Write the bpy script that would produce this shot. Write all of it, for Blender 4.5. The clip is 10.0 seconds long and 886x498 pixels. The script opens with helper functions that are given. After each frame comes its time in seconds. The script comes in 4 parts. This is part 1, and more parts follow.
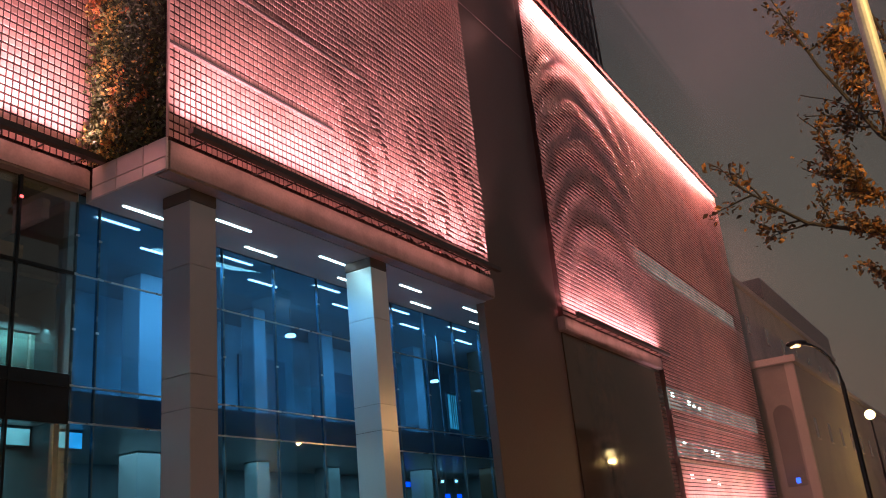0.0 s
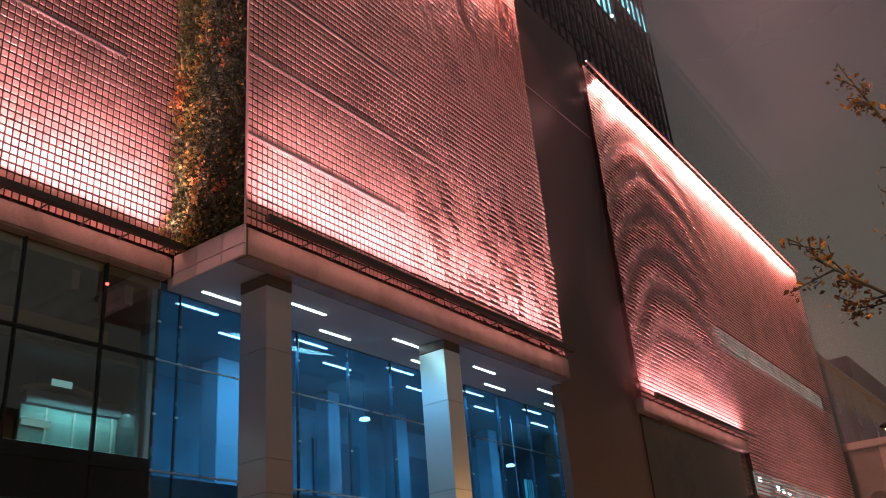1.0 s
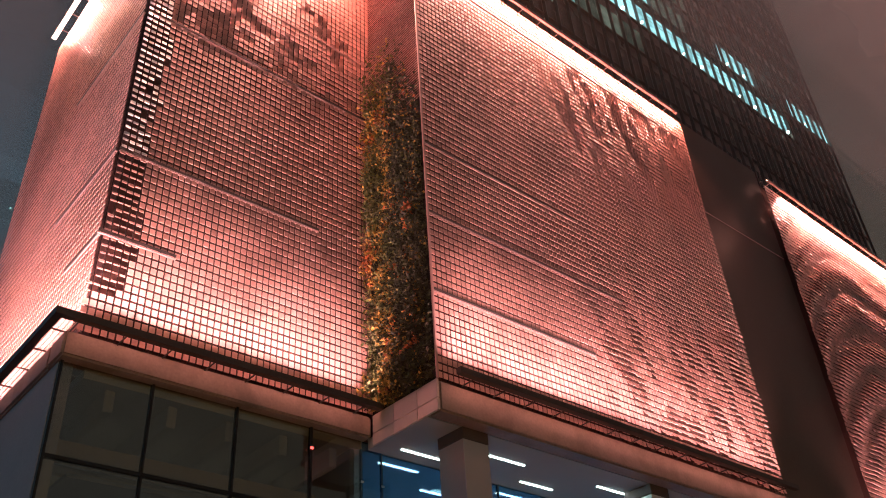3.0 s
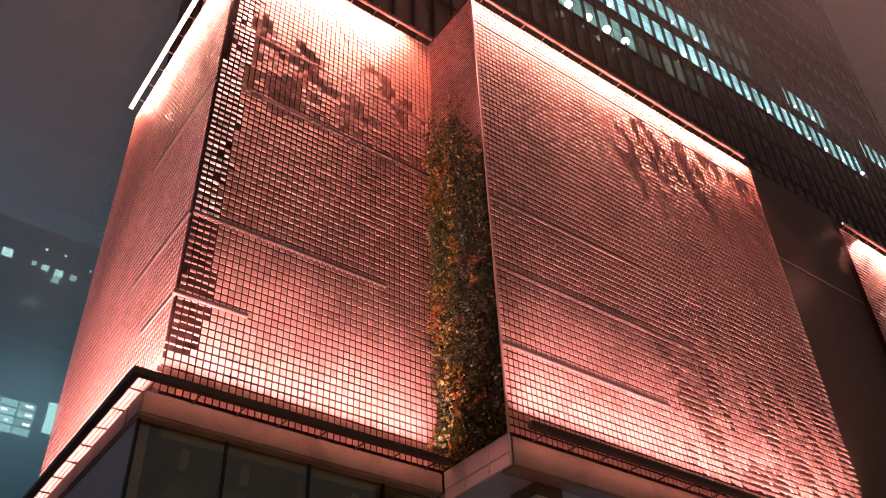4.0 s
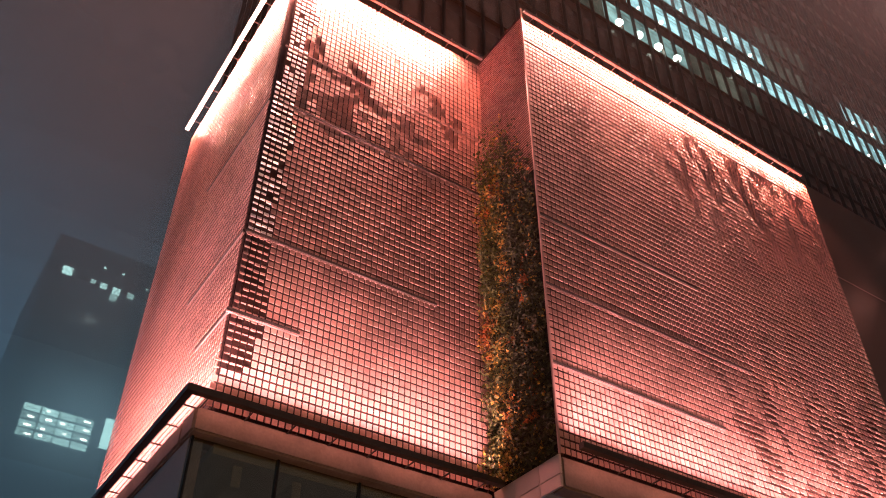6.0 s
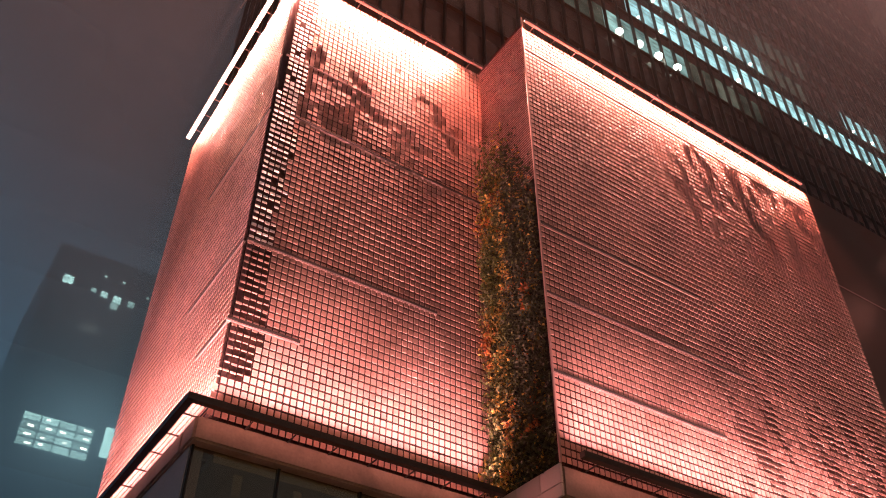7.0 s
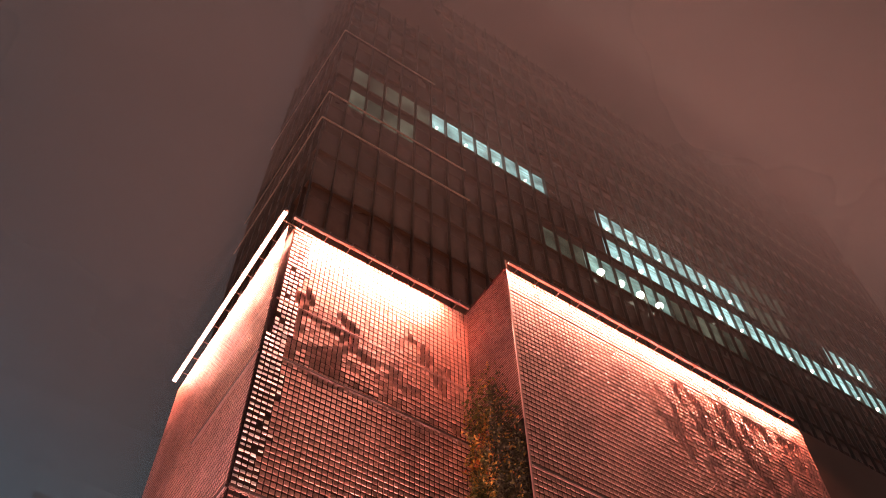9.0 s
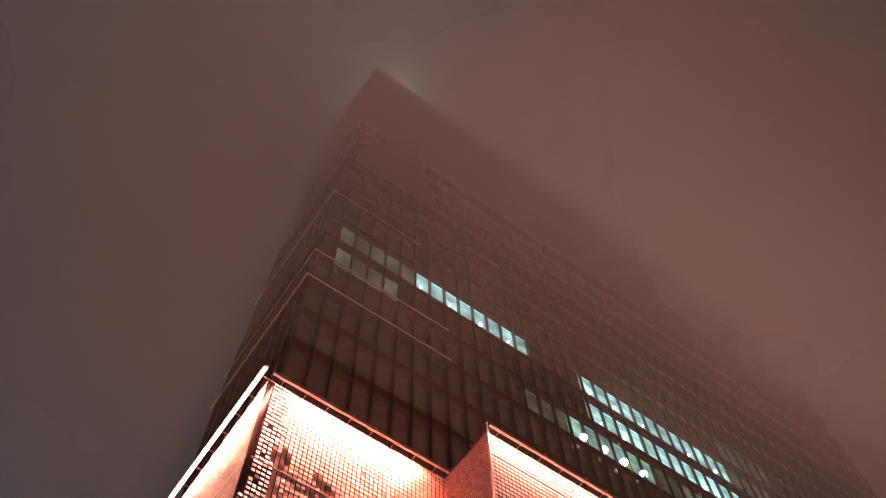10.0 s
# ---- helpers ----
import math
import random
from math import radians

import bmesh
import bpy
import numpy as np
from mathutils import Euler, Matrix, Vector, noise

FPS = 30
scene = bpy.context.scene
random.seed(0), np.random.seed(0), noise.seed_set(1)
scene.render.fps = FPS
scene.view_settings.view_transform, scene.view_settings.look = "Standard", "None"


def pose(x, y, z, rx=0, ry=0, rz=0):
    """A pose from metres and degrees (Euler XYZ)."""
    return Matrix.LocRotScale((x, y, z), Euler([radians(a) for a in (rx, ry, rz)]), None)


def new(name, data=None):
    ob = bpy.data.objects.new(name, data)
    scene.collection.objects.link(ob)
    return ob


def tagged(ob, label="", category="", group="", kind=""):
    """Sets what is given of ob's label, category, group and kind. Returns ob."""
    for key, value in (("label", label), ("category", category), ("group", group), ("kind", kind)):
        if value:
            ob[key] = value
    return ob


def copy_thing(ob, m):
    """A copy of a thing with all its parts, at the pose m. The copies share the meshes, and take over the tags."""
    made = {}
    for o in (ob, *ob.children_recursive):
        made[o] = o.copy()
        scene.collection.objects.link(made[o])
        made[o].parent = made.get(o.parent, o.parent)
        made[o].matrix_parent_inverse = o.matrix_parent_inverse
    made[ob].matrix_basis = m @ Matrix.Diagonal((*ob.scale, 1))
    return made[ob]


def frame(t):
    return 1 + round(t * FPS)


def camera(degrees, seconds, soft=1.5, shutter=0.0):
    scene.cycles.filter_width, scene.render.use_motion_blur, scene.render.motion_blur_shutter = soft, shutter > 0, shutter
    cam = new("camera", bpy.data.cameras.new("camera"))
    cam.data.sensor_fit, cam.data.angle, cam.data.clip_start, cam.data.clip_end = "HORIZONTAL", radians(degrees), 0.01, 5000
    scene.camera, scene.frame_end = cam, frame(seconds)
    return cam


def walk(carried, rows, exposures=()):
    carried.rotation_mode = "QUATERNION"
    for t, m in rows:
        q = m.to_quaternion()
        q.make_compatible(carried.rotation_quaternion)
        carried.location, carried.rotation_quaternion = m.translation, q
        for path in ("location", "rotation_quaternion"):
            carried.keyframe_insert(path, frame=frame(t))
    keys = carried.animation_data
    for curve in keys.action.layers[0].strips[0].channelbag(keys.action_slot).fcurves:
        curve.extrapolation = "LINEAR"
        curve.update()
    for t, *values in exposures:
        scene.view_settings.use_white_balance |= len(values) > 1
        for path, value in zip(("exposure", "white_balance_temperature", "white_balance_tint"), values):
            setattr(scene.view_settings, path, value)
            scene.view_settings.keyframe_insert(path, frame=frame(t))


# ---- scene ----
cam = camera(52.95, 10.0, soft=1.0)

PATH = [
    (0.0, -58.10, 19.33, 5.41),
    (0.5, -56.19, 21.76, 4.82),
    (1.0, -53.41, 24.96, 4.55),
    (1.5, -50.06, 27.43, 4.46),
    (2.0, -47.35, 30.27, 4.27),
    (2.5, -43.60, 33.23, 3.79),
    (3.0, -40.38, 35.21, 3.29),
    (4.5, -34.82, 39.82, 1.01),
    (5.0, -34.09, 40.03, 0.35),
    (5.5, -33.69, 40.00, -0.05),
    (7.0, -33.56, 40.64, -0.25),
    (7.5, -33.54, 41.34, -0.27),
    (8.0, -33.45, 42.95, -0.20),
    (8.5, -33.21, 48.16, 0.08),
    (9.0, -33.59, 55.98, 0.77),
    (9.5, -34.42, 62.36, 0.89),
    (10.0, -35.40, 66.19, 1.02),
]
EXPOSURES = [(0.0, 0.48, 5700, -8), (1.0, 0.50, 5800, -9), (2.0, 0.50, 6200, -14), (2.6, 0.44, 6400, -11), (3.2, 0.34, 6850, -4), (4.5, 0.17, 7300, 6), (8.0, 0.16, 7950, 9), (9.0, 0.14, 8450, 10), (10.0, 0.20, 8200, 5)]
walk(cam, [(t, pose(0, 0, 1.6, 90 + pitch, roll, yaw)) for t, yaw, pitch, roll in PATH], EXPOSURES)

# ---- night sky: city glow under low cloud, bluer towards the far side of the street ----
world = bpy.data.worlds.new("night_sky")
scene.world = world
world.use_nodes = True
wn, wl = world.node_tree.nodes, world.node_tree.links
coord = wn.new("ShaderNodeTexCoord")
split = wn.new("ShaderNodeSeparateXYZ")
wl.new(coord.outputs["Generated"], split.inputs[0])
ramp = wn.new("ShaderNodeValToRGB")
wl.new(split.outputs["X"], ramp.inputs[0])
ramp.color_ramp.elements[0].position = 0.09
ramp.color_ramp.elements[0].color = (0.046, 0.112, 0.205, 1)
ramp.color_ramp.elements[1].position = 0.75
ramp.color_ramp.elements[1].color = (0.072, 0.053, 0.043, 1)
e = ramp.color_ramp.elements.new(0.28)
e.color = (0.105, 0.092, 0.090, 1)
cloud_noise = wn.new("ShaderNodeTexNoise")
cloud_noise.inputs["Scale"].default_value = 2.2
cloud_noise.inputs["Detail"].default_value = 3
wl.new(coord.outputs["Generated"], cloud_noise.inputs["Vector"])
vary = wn.new("ShaderNodeMapRange")
vary.inputs["From Min"].default_value, vary.inputs["From Max"].default_value = 0.3, 0.7
vary.inputs["To Min"].default_value, vary.inputs["To Max"].default_value = 0.8, 1.2
wl.new(cloud_noise.outputs["Fac"], vary.inputs["Value"])
high = wn.new("ShaderNodeMapRange")
high.interpolation_type = "SMOOTHSTEP"
high.inputs["From Min"].default_value, high.inputs["From Max"].default_value = 0.35, 0.95
wl.new(split.outputs["Z"], high.inputs["Value"])
zenith = wn.new("ShaderNodeMix")
zenith.data_type, zenith.blend_type = "RGBA", "MULTIPLY"
zenith.inputs["B"].default_value = (0.74, 0.62, 0.53, 1)
wl.new(high.outputs[0], zenith.inputs["Factor"])
wl.new(ramp.outputs[0], zenith.inputs["A"])
wl.new(zenith.outputs["Result"], wn["Background"].inputs["Color"])
wl.new(vary.outputs[0], wn["Background"].inputs["Strength"])

# ---- lamps: the linear fixtures that wash the screens from below and above ----
LED = (1.0, 0.36, 0.315)
LED_UP = (1.0, 0.51, 0.59)


def line_lamp(name, start, end, aim, watts_per_m, colour=LED, wide=0.10, spread=180):
    """A long area lamp from start to end that shines along aim."""
    a, b, n = Vector(start), Vector(end), Vector(aim).normalized()
    data = bpy.data.lights.new(name, "AREA")
    data.shape, data.size, data.size_y = "RECTANGLE", (b - a).length, wide
    data.spread = radians(spread)
    data.energy, data.color = watts_per_m * (b - a).length, colour
    ob = new(name, data)
    u = (b - a).normalized()
    w = (-n).cross(u).normalized()
    ob.matrix_world = Matrix.Translation((a + b) / 2) @ Matrix((u, w, -n)).transposed().to_4x4()
    return ob


UP, DOWN, SPILL = 77, 126, 14
line_lamp("uplight_front_a", (5.7, 19.36, 13.28), (14.5, 19.36, 13.28), (0, 0.12, 1), UP, colour=LED_UP, spread=86)
line_lamp("uplight_front_b", (15.4, 16.31, 13.32), (33.0, 16.31, 13.32), (0, 0.12, 1), UP, colour=LED_UP, spread=86)
line_lamp("uplight_side_a", (5.3, 19.6, 13.28), (5.3, 31.0, 13.28), (0.12, 0, 1), UP * 1.4, colour=LED_UP, spread=130)
line_lamp("uplight_front_c", (42.0, 16.72, 13.1), (57.0, 16.94, 13.1), (0, 0.12, 1), UP * 0.7, wide=0.25, colour=LED_UP, spread=130)
line_lamp("uplight_front_c_low", (58.2, 16.8, 1.6), (81.0, 17.18, 1.6), (0, 0.10, 1), UP * 1.2, wide=0.25, colour=LED_UP, spread=75)
line_lamp("downlight_front_a", (6.4, 19.45, 33.28), (13.6, 19.45, 33.28), (0, 0.35, -1), DOWN * 2.4, spread=140)
line_lamp("downlight_front_b", (15.1, 16.65, 33.2), (33.0, 16.65, 33.2), (0, 0.35, -1), DOWN, spread=140)
line_lamp("downlight_side_a", (5.8, 20.0, 33.75), (5.8, 31.2, 33.75), (0.35, 0, -1), DOWN * 1.25, spread=140)
line_lamp("downlight_front_c", (43.4, 17.0, 33.3), (86.0, 17.62, 33.3), (0, 0.35, -1), DOWN * 1.4, spread=140)
# leak strips: no fixture of their own, added to brighten the fascias
for name, a, b, aim in (("leak_front_a", (5.7, 19.56, 13.1), (14.9, 19.56, 13.1), (0, 1, -0.35)), ("leak_front_b", (15.4, 16.52, 13.0), (33.0, 16.52, 13.0), (0, 1, -0.35)),
                        ("leak_side_a", (5.45, 19.8, 13.1), (5.45, 31.0, 13.1), (1, 0, -0.35)), ("leak_front_c", (42.0, 16.8, 12.8), (57.0, 17.0, 12.8), (0, 1, -0.35))):
    line_lamp(name, a, b, aim, 0.7 if "side" in name else 1.8, wide=0.03)
# spill strips: likewise added, they redden the tower's foot and the mist
for name, a, b, aim in (("spill_front_a", (6.4, 19.6, 33.6), (14.9, 19.6, 33.6), (0, 0.6, 1)), ("spill_front_b", (15.1, 16.5, 33.6), (33.0, 16.5, 33.6), (0, 0.6, 1)),
                        ("spill_side_a", (5.6, 20.0, 34.05), (5.6, 31.2, 34.05), (-0.2, 0, 1)), ("spill_front_c", (44.0, 16.95, 33.7), (86.0, 17.5, 33.7), (0, -0.2, 1))):
    line_lamp(name, a, b, aim, SPILL * (0.12 if name.endswith("c") else 1.1), (1.0, 0.42, 0.29))
roof_glow = new("roof_beacon_glow", bpy.data.lights.new("roof_beacon_glow", "POINT"))
roof_glow.data.energy, roof_glow.data.color, roof_glow.data.shadow_soft_size = 1000, (0.55, 0.9, 0.85), 1.5
roof_glow.location = (13.5, 25.6, 121)


def street_glow(name, place, watts, colour=(1.0, 0.55, 0.18)):
    ob = new(name, bpy.data.lights.new(name, "POINT"))
    ob.data.energy, ob.data.color, ob.data.shadow_soft_size = watts, colour, 0.12
    ob.location = place


# unseen point lamps in mid-air, added to make the far tower's fog glow
street_glow("far_office_glow", (15.5, 103, 51), 1000, (0.55, 0.85, 1.0))
street_glow("far_office_glow_high", (13.5, 103, 69), 220, (0.55, 0.85, 1.0))
street_glow("street_lamp_glow", (40.45, 6.30, 8.85), 550, (1.0, 0.45, 0.15))
street_glow("street_lamp_glow_far", (74.8, 7.6, 8.3), 1500)
# unseen lamp farther down the street, added to brighten the houses
street_glow("added_street_glow_farther", (118, 7.0, 8.0), 5500)
street_glow("street_lamp_glow_near", (6.5, -3.0, 8.6), 1400)
street_glow("street_lamp_glow_behind", (-14.0, -4.0, 9.3), 900)

# ---- materials ----


def mat(name, colour, rough=0.6, metal=0.0, vary=0.15, scale=2.0, bump=0.0, fine=40.0, island=0.0, objects=0.0, spec=0.5, stain=0.0, stain_scale=0.3, uneven=0.12):
    """A procedural surface: base colour with stains and grain at two scales, roughness change, bump, change from piece to piece."""
    m = bpy.data.materials.new(name)
    m.use_nodes = True
    n, l = m.node_tree.nodes, m.node_tree.links
    p = n["Principled BSDF"]
    p.inputs["Roughness"].default_value, p.inputs["Metallic"].default_value = rough, metal
    p.inputs["Specular IOR Level"].default_value = spec
    tc = n.new("ShaderNodeTexCoord")
    big, small = n.new("ShaderNodeTexNoise"), n.new("ShaderNodeTexNoise")
    big.inputs["Scale"].default_value, big.inputs["Detail"].default_value = scale, 4
    small.inputs["Scale"].default_value, small.inputs["Detail"].default_value = fine, 3
    for t in (big, small):
        l.new(tc.outputs["Object"], t.inputs["Vector"])
    add = n.new("ShaderNodeMath")
    add.operation = "ADD"
    l.new(big.outputs["Fac"], add.inputs[0])
    l.new(small.outputs["Fac"], add.inputs[1])
    value = n.new("ShaderNodeMapRange")
    value.inputs["From Min"].default_value, value.inputs["From Max"].default_value = 0.6, 1.4
    value.inputs["To Min"].default_value, value.inputs["To Max"].default_value = 1 - vary, 1 + vary
    l.new(add.outputs[0], value.inputs["Value"])
    last = value.outputs[0]

    def times(a, b):
        k = n.new("ShaderNodeMath")
        k.operation = "MULTIPLY"
        l.new(a, k.inputs[0])
        l.new(b, k.inputs[1])
        return k.outputs[0]

    def spread(socket, amount, lo=0.0, hi=1.0):
        k = n.new("ShaderNodeMapRange")
        k.inputs["From Min"].default_value, k.inputs["From Max"].default_value = lo, hi
        k.inputs["To Min"].default_value, k.inputs["To Max"].default_value = 1 - amount, 1 + amount
        l.new(socket, k.inputs["Value"])
        return k.outputs[0]

    if island:
        geo = n.new("ShaderNodeNewGeometry")
        last = times(last, spread(geo.outputs["Random Per Island"], island))
    if objects:
        info = n.new("ShaderNodeObjectInfo")
        last = times(last, spread(info.outputs["Random"], objects))
    if stain:
        patch = n.new("ShaderNodeTexNoise")
        patch.inputs["Scale"].default_value, patch.inputs["Detail"].default_value = stain_scale, 5
        l.new(tc.outputs["Object"], patch.inputs["Vector"])
        dirt = n.new("ShaderNodeMapRange")
        dirt.inputs["From Min"].default_value, dirt.inputs["From Max"].default_value = 0.36, 0.52
        dirt.inputs["To Min"].default_value, dirt.inputs["To Max"].default_value = 1 - stain, 1.0
        l.new(patch.outputs["Fac"], dirt.inputs["Value"])
        last = times(last, dirt.outputs[0])
    mix = n.new("ShaderNodeVectorMath")
    mix.operation = "SCALE"
    mix.inputs[0].default_value = colour
    l.new(last, mix.inputs["Scale"])
    l.new(mix.outputs[0], p.inputs["Base Color"])
    r = n.new("ShaderNodeMapRange")
    r.inputs["To Min"].default_value, r.inputs["To Max"].default_value = max(0.03, rough - uneven), min(1, rough + uneven)
    l.new(big.outputs["Fac"], r.inputs["Value"])
    l.new(r.outputs[0], p.inputs["Roughness"])
    if bump:
        b = n.new("ShaderNodeBump")
        b.inputs["Strength"].default_value, b.inputs["Distance"].default_value = bump, 0.02
        l.new(small.outputs["Fac"], b.inputs["Height"])
        l.new(b.outputs[0], p.inputs["Normal"])
    return m


def glow(name, colour, strength, spread=0.0, noise_scale=0.0):
    """Something that gives off light; spread changes it from piece to piece, noise_scale within a piece."""
    m = bpy.data.materials.new(name)
    m.use_nodes = True
    n, l = m.node_tree.nodes, m.node_tree.links
    n.remove(n["Principled BSDF"])
    em = n.new("ShaderNodeEmission")
    em.inputs["Color"].default_value = (*colour, 1)
    em.inputs["Strength"].default_value = strength
    last = None
    if spread:
        info = n.new("ShaderNodeObjectInfo")
        k = n.new("ShaderNodeMapRange")
        k.inputs["To Min"].default_value, k.inputs["To Max"].default_value = strength * (1 - spread), strength * (1 + spread)
        l.new(info.outputs["Random"], k.inputs["Value"])
        last = k.outputs[0]
    if noise_scale:
        tc, t = n.new("ShaderNodeTexCoord"), n.new("ShaderNodeTexNoise")
        t.inputs["Scale"].default_value, t.inputs["Detail"].default_value = noise_scale, 2
        l.new(tc.outputs["Object"], t.inputs["Vector"])
        k = n.new("ShaderNodeMapRange")
        k.inputs["From Min"].default_value, k.inputs["From Max"].default_value = 0.3, 0.7
        k.inputs["To Min"].default_value, k.inputs["To Max"].default_value = 0.45, 1.5
        l.new(t.outputs["Fac"], k.inputs["Value"])
        mul = n.new("ShaderNodeMath")
        mul.operation = "MULTIPLY"
        l.new(k.outputs[0], mul.inputs[0])
        if last:
            l.new(last, mul.inputs[1])
        else:
            mul.inputs[1].default_value = strength
        last = mul.outputs[0]
    if last:
        l.new(last, em.inputs["Strength"])
    l.new(em.outputs[0], n["Material Output"].inputs[0])
    return m


def glass(name, tint, rough=0.02, mirror=0.05):
    """A tinted pane: it lets light through and mirrors by Fresnel."""
    m = bpy.data.materials.new(name)
    m.use_nodes = True
    n, l = m.node_tree.nodes, m.node_tree.links
    n.remove(n["Principled BSDF"])
    clear, gloss, mix, face = n.new("ShaderNodeBsdfTransparent"), n.new("ShaderNodeBsdfGlossy"), n.new("ShaderNodeMixShader"), n.new("ShaderNodeLayerWeight")
    clear.inputs["Color"].default_value = (*tint, 1)
    gloss.inputs["Roughness"].default_value = rough
    power, fit_range = n.new("ShaderNodeMath"), n.new("ShaderNodeMapRange")
    power.operation = "POWER"
    power.inputs[1].default_value = 4.0
    l.new(face.outputs["Facing"], power.inputs[0])
    fit_range.inputs["To Min"].default_value, fit_range.inputs["To Max"].default_value = mirror, 0.9
    l.new(power.outputs[0], fit_range.inputs["Value"])
    l.new(fit_range.outputs[0], mix.inputs[0])
    l.new(clear.outputs[0], mix.inputs[1])
    l.new(gloss.outputs[0], mix.inputs[2])
    l.new(mix.outputs[0], n["Material Output"].inputs[0])
    return m


def mist(name, cover, scale, reach=0.0, tone=(0.72, 0.60, 0.54), low=0.35, high=0.65):
    """A thin veil of cloud: a flat sheet that scatters light both ways, with gaps; tone tints in the glow on it."""
    m = bpy.data.materials.new(name)
    m.use_nodes = True
    n, l = m.node_tree.nodes, m.node_tree.links
    n.remove(n["Principled BSDF"])
    clear, front, back = n.new("ShaderNodeBsdfTransparent"), n.new("ShaderNodeBsdfDiffuse"), n.new("ShaderNodeBsdfTranslucent")
    for b in (front, back):
        b.inputs["Color"].default_value = (*tone, 1)
    both, mix = n.new("ShaderNodeMixShader"), n.new("ShaderNodeMixShader")
    both.inputs[0].default_value = 0.5
    l.new(front.outputs[0], both.inputs[1])
    l.new(back.outputs[0], both.inputs[2])
    tc, t, k = n.new("ShaderNodeTexCoord"), n.new("ShaderNodeTexNoise"), n.new("ShaderNodeMapRange")
    t.inputs["Scale"].default_value, t.inputs["Detail"].default_value = scale, 4
    l.new(tc.outputs["Object"], t.inputs["Vector"])
    k.interpolation_type = "SMOOTHSTEP"
    k.inputs["From Min"].default_value, k.inputs["From Max"].default_value = low, high
    k.inputs["To Min"].default_value, k.inputs["To Max"].default_value = cover * 0.55, min(1, cover * 1.3)
    l.new(t.outputs["Fac"], k.inputs["Value"])
    thick = k.outputs[0]
    if reach:
        far_off, fade, thin = n.new("ShaderNodeVectorMath"), n.new("ShaderNodeMapRange"), n.new("ShaderNodeMath")
        far_off.operation, thin.operation, fade.interpolation_type = "LENGTH", "MULTIPLY", "SMOOTHSTEP"
        l.new(tc.outputs["Object"], far_off.inputs[0])
        fade.inputs["From Min"].default_value, fade.inputs["From Max"].default_value = reach * 0.35, reach
        fade.inputs["To Min"].default_value, fade.inputs["To Max"].default_value = 1, 0
        l.new(far_off.outputs["Value"], fade.inputs["Value"])
        l.new(fade.outputs[0], thin.inputs[0])
        l.new(thick, thin.inputs[1])
        thick = thin.outputs[0]
    l.new(thick, mix.inputs[0])
    l.new(clear.outputs[0], mix.inputs[1])
    l.new(both.outputs[0], mix.inputs[2])
    l.new(mix.outputs[0], n["Material Output"].inputs[0])
    return m


M_TILE = mat("rose_enamel_tile", (0.62, 0.315, 0.265), 0.40, vary=0.10, scale=0.6, fine=9, island=0.16, objects=0.10, stain=0.3, stain_scale=0.28)
# paler fins for the upper margin; strong light there is put into the colour
M_TILE_EDGE = mat("brightened_fin", (0.82, 0.74, 0.72), 0.35, vary=0.10, scale=0.6, fine=9, island=0.3, objects=0.2)
M_BACK = mat("dark_backing_sheet", (0.095, 0.033, 0.026), 0.7, vary=0.3, scale=0.8)
M_RAIL = mat("pink_painted_rail", (0.45, 0.27, 0.245), 0.4, vary=0.15, scale=3)
M_DARK = mat("dark_bronze_metal", (0.10, 0.068, 0.062), 0.45, metal=0.4, vary=0.25, scale=3)
M_FASCIA = mat("painted_metal_fascia", (0.30, 0.21, 0.185), 0.5, vary=0.18, scale=0.7, fine=12, stain=0.3, stain_scale=0.8)
M_PANEL = mat("pale_cladding_panel", (0.62, 0.50, 0.47), 0.4, vary=0.08, scale=1.2, objects=0.06)
M_SOFFIT = mat("matt_soffit_board", (0.42, 0.40, 0.39), 0.75, vary=0.08, scale=0.6)
M_STONE = mat("brown_stone_cladding", (0.135, 0.078, 0.058), 0.5, vary=0.15, scale=0.5, fine=14, bump=0.05)
M_PALE = mat("grey_render_wall", (0.36, 0.34, 0.33), 0.7, vary=0.12, scale=0.8, fine=20, bump=0.05)
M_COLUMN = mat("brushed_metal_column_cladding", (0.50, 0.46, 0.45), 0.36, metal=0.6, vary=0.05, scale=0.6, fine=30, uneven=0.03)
# brighter copy for the second column, in place of the lit hall's reflection
M_COLUMN_BRIGHT = mat("brightened_metal_column_cladding", (0.80, 0.82, 0.82), 0.34, metal=0.6, vary=0.05, scale=0.6, fine=30, uneven=0.03)
M_COLUMN_CAP = mat("dark_column_collar", (0.12, 0.09, 0.085), 0.45, metal=0.3, vary=0.15)
M_OFFICE = mat("teal_partition_panel", (0.30, 0.44, 0.45), 0.6, vary=0.5, scale=1.2)
M_MULLION = mat("black_mullion", (0.018, 0.018, 0.02), 0.4, metal=0.5, vary=0.2)
M_FIN = mat("blue_grey_glass_fin", (0.10, 0.15, 0.19), 0.25, metal=0.3, vary=0.1)
M_STEEL = mat("bright_steel_rod", (0.6, 0.62, 0.64), 0.3, metal=0.9, vary=0.1)
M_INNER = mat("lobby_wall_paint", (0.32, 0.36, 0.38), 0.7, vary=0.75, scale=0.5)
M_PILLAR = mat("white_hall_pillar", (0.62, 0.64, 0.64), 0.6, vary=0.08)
M_INNER_DARK = mat("lobby_dark_panel", (0.13, 0.16, 0.19), 0.5, vary=0.2, scale=0.8)
M_TOWER = mat("dark_tower_spandrel", (0.17, 0.086, 0.068), 0.3, metal=0.2, vary=0.25, scale=0.15, fine=2, spec=0.6)
M_TOWER_GLASS = mat("dark_tower_glass", (0.15, 0.082, 0.066), 0.2, vary=0.3, scale=0.2, fine=1.5, island=0.15, spec=0.8, uneven=0.05)
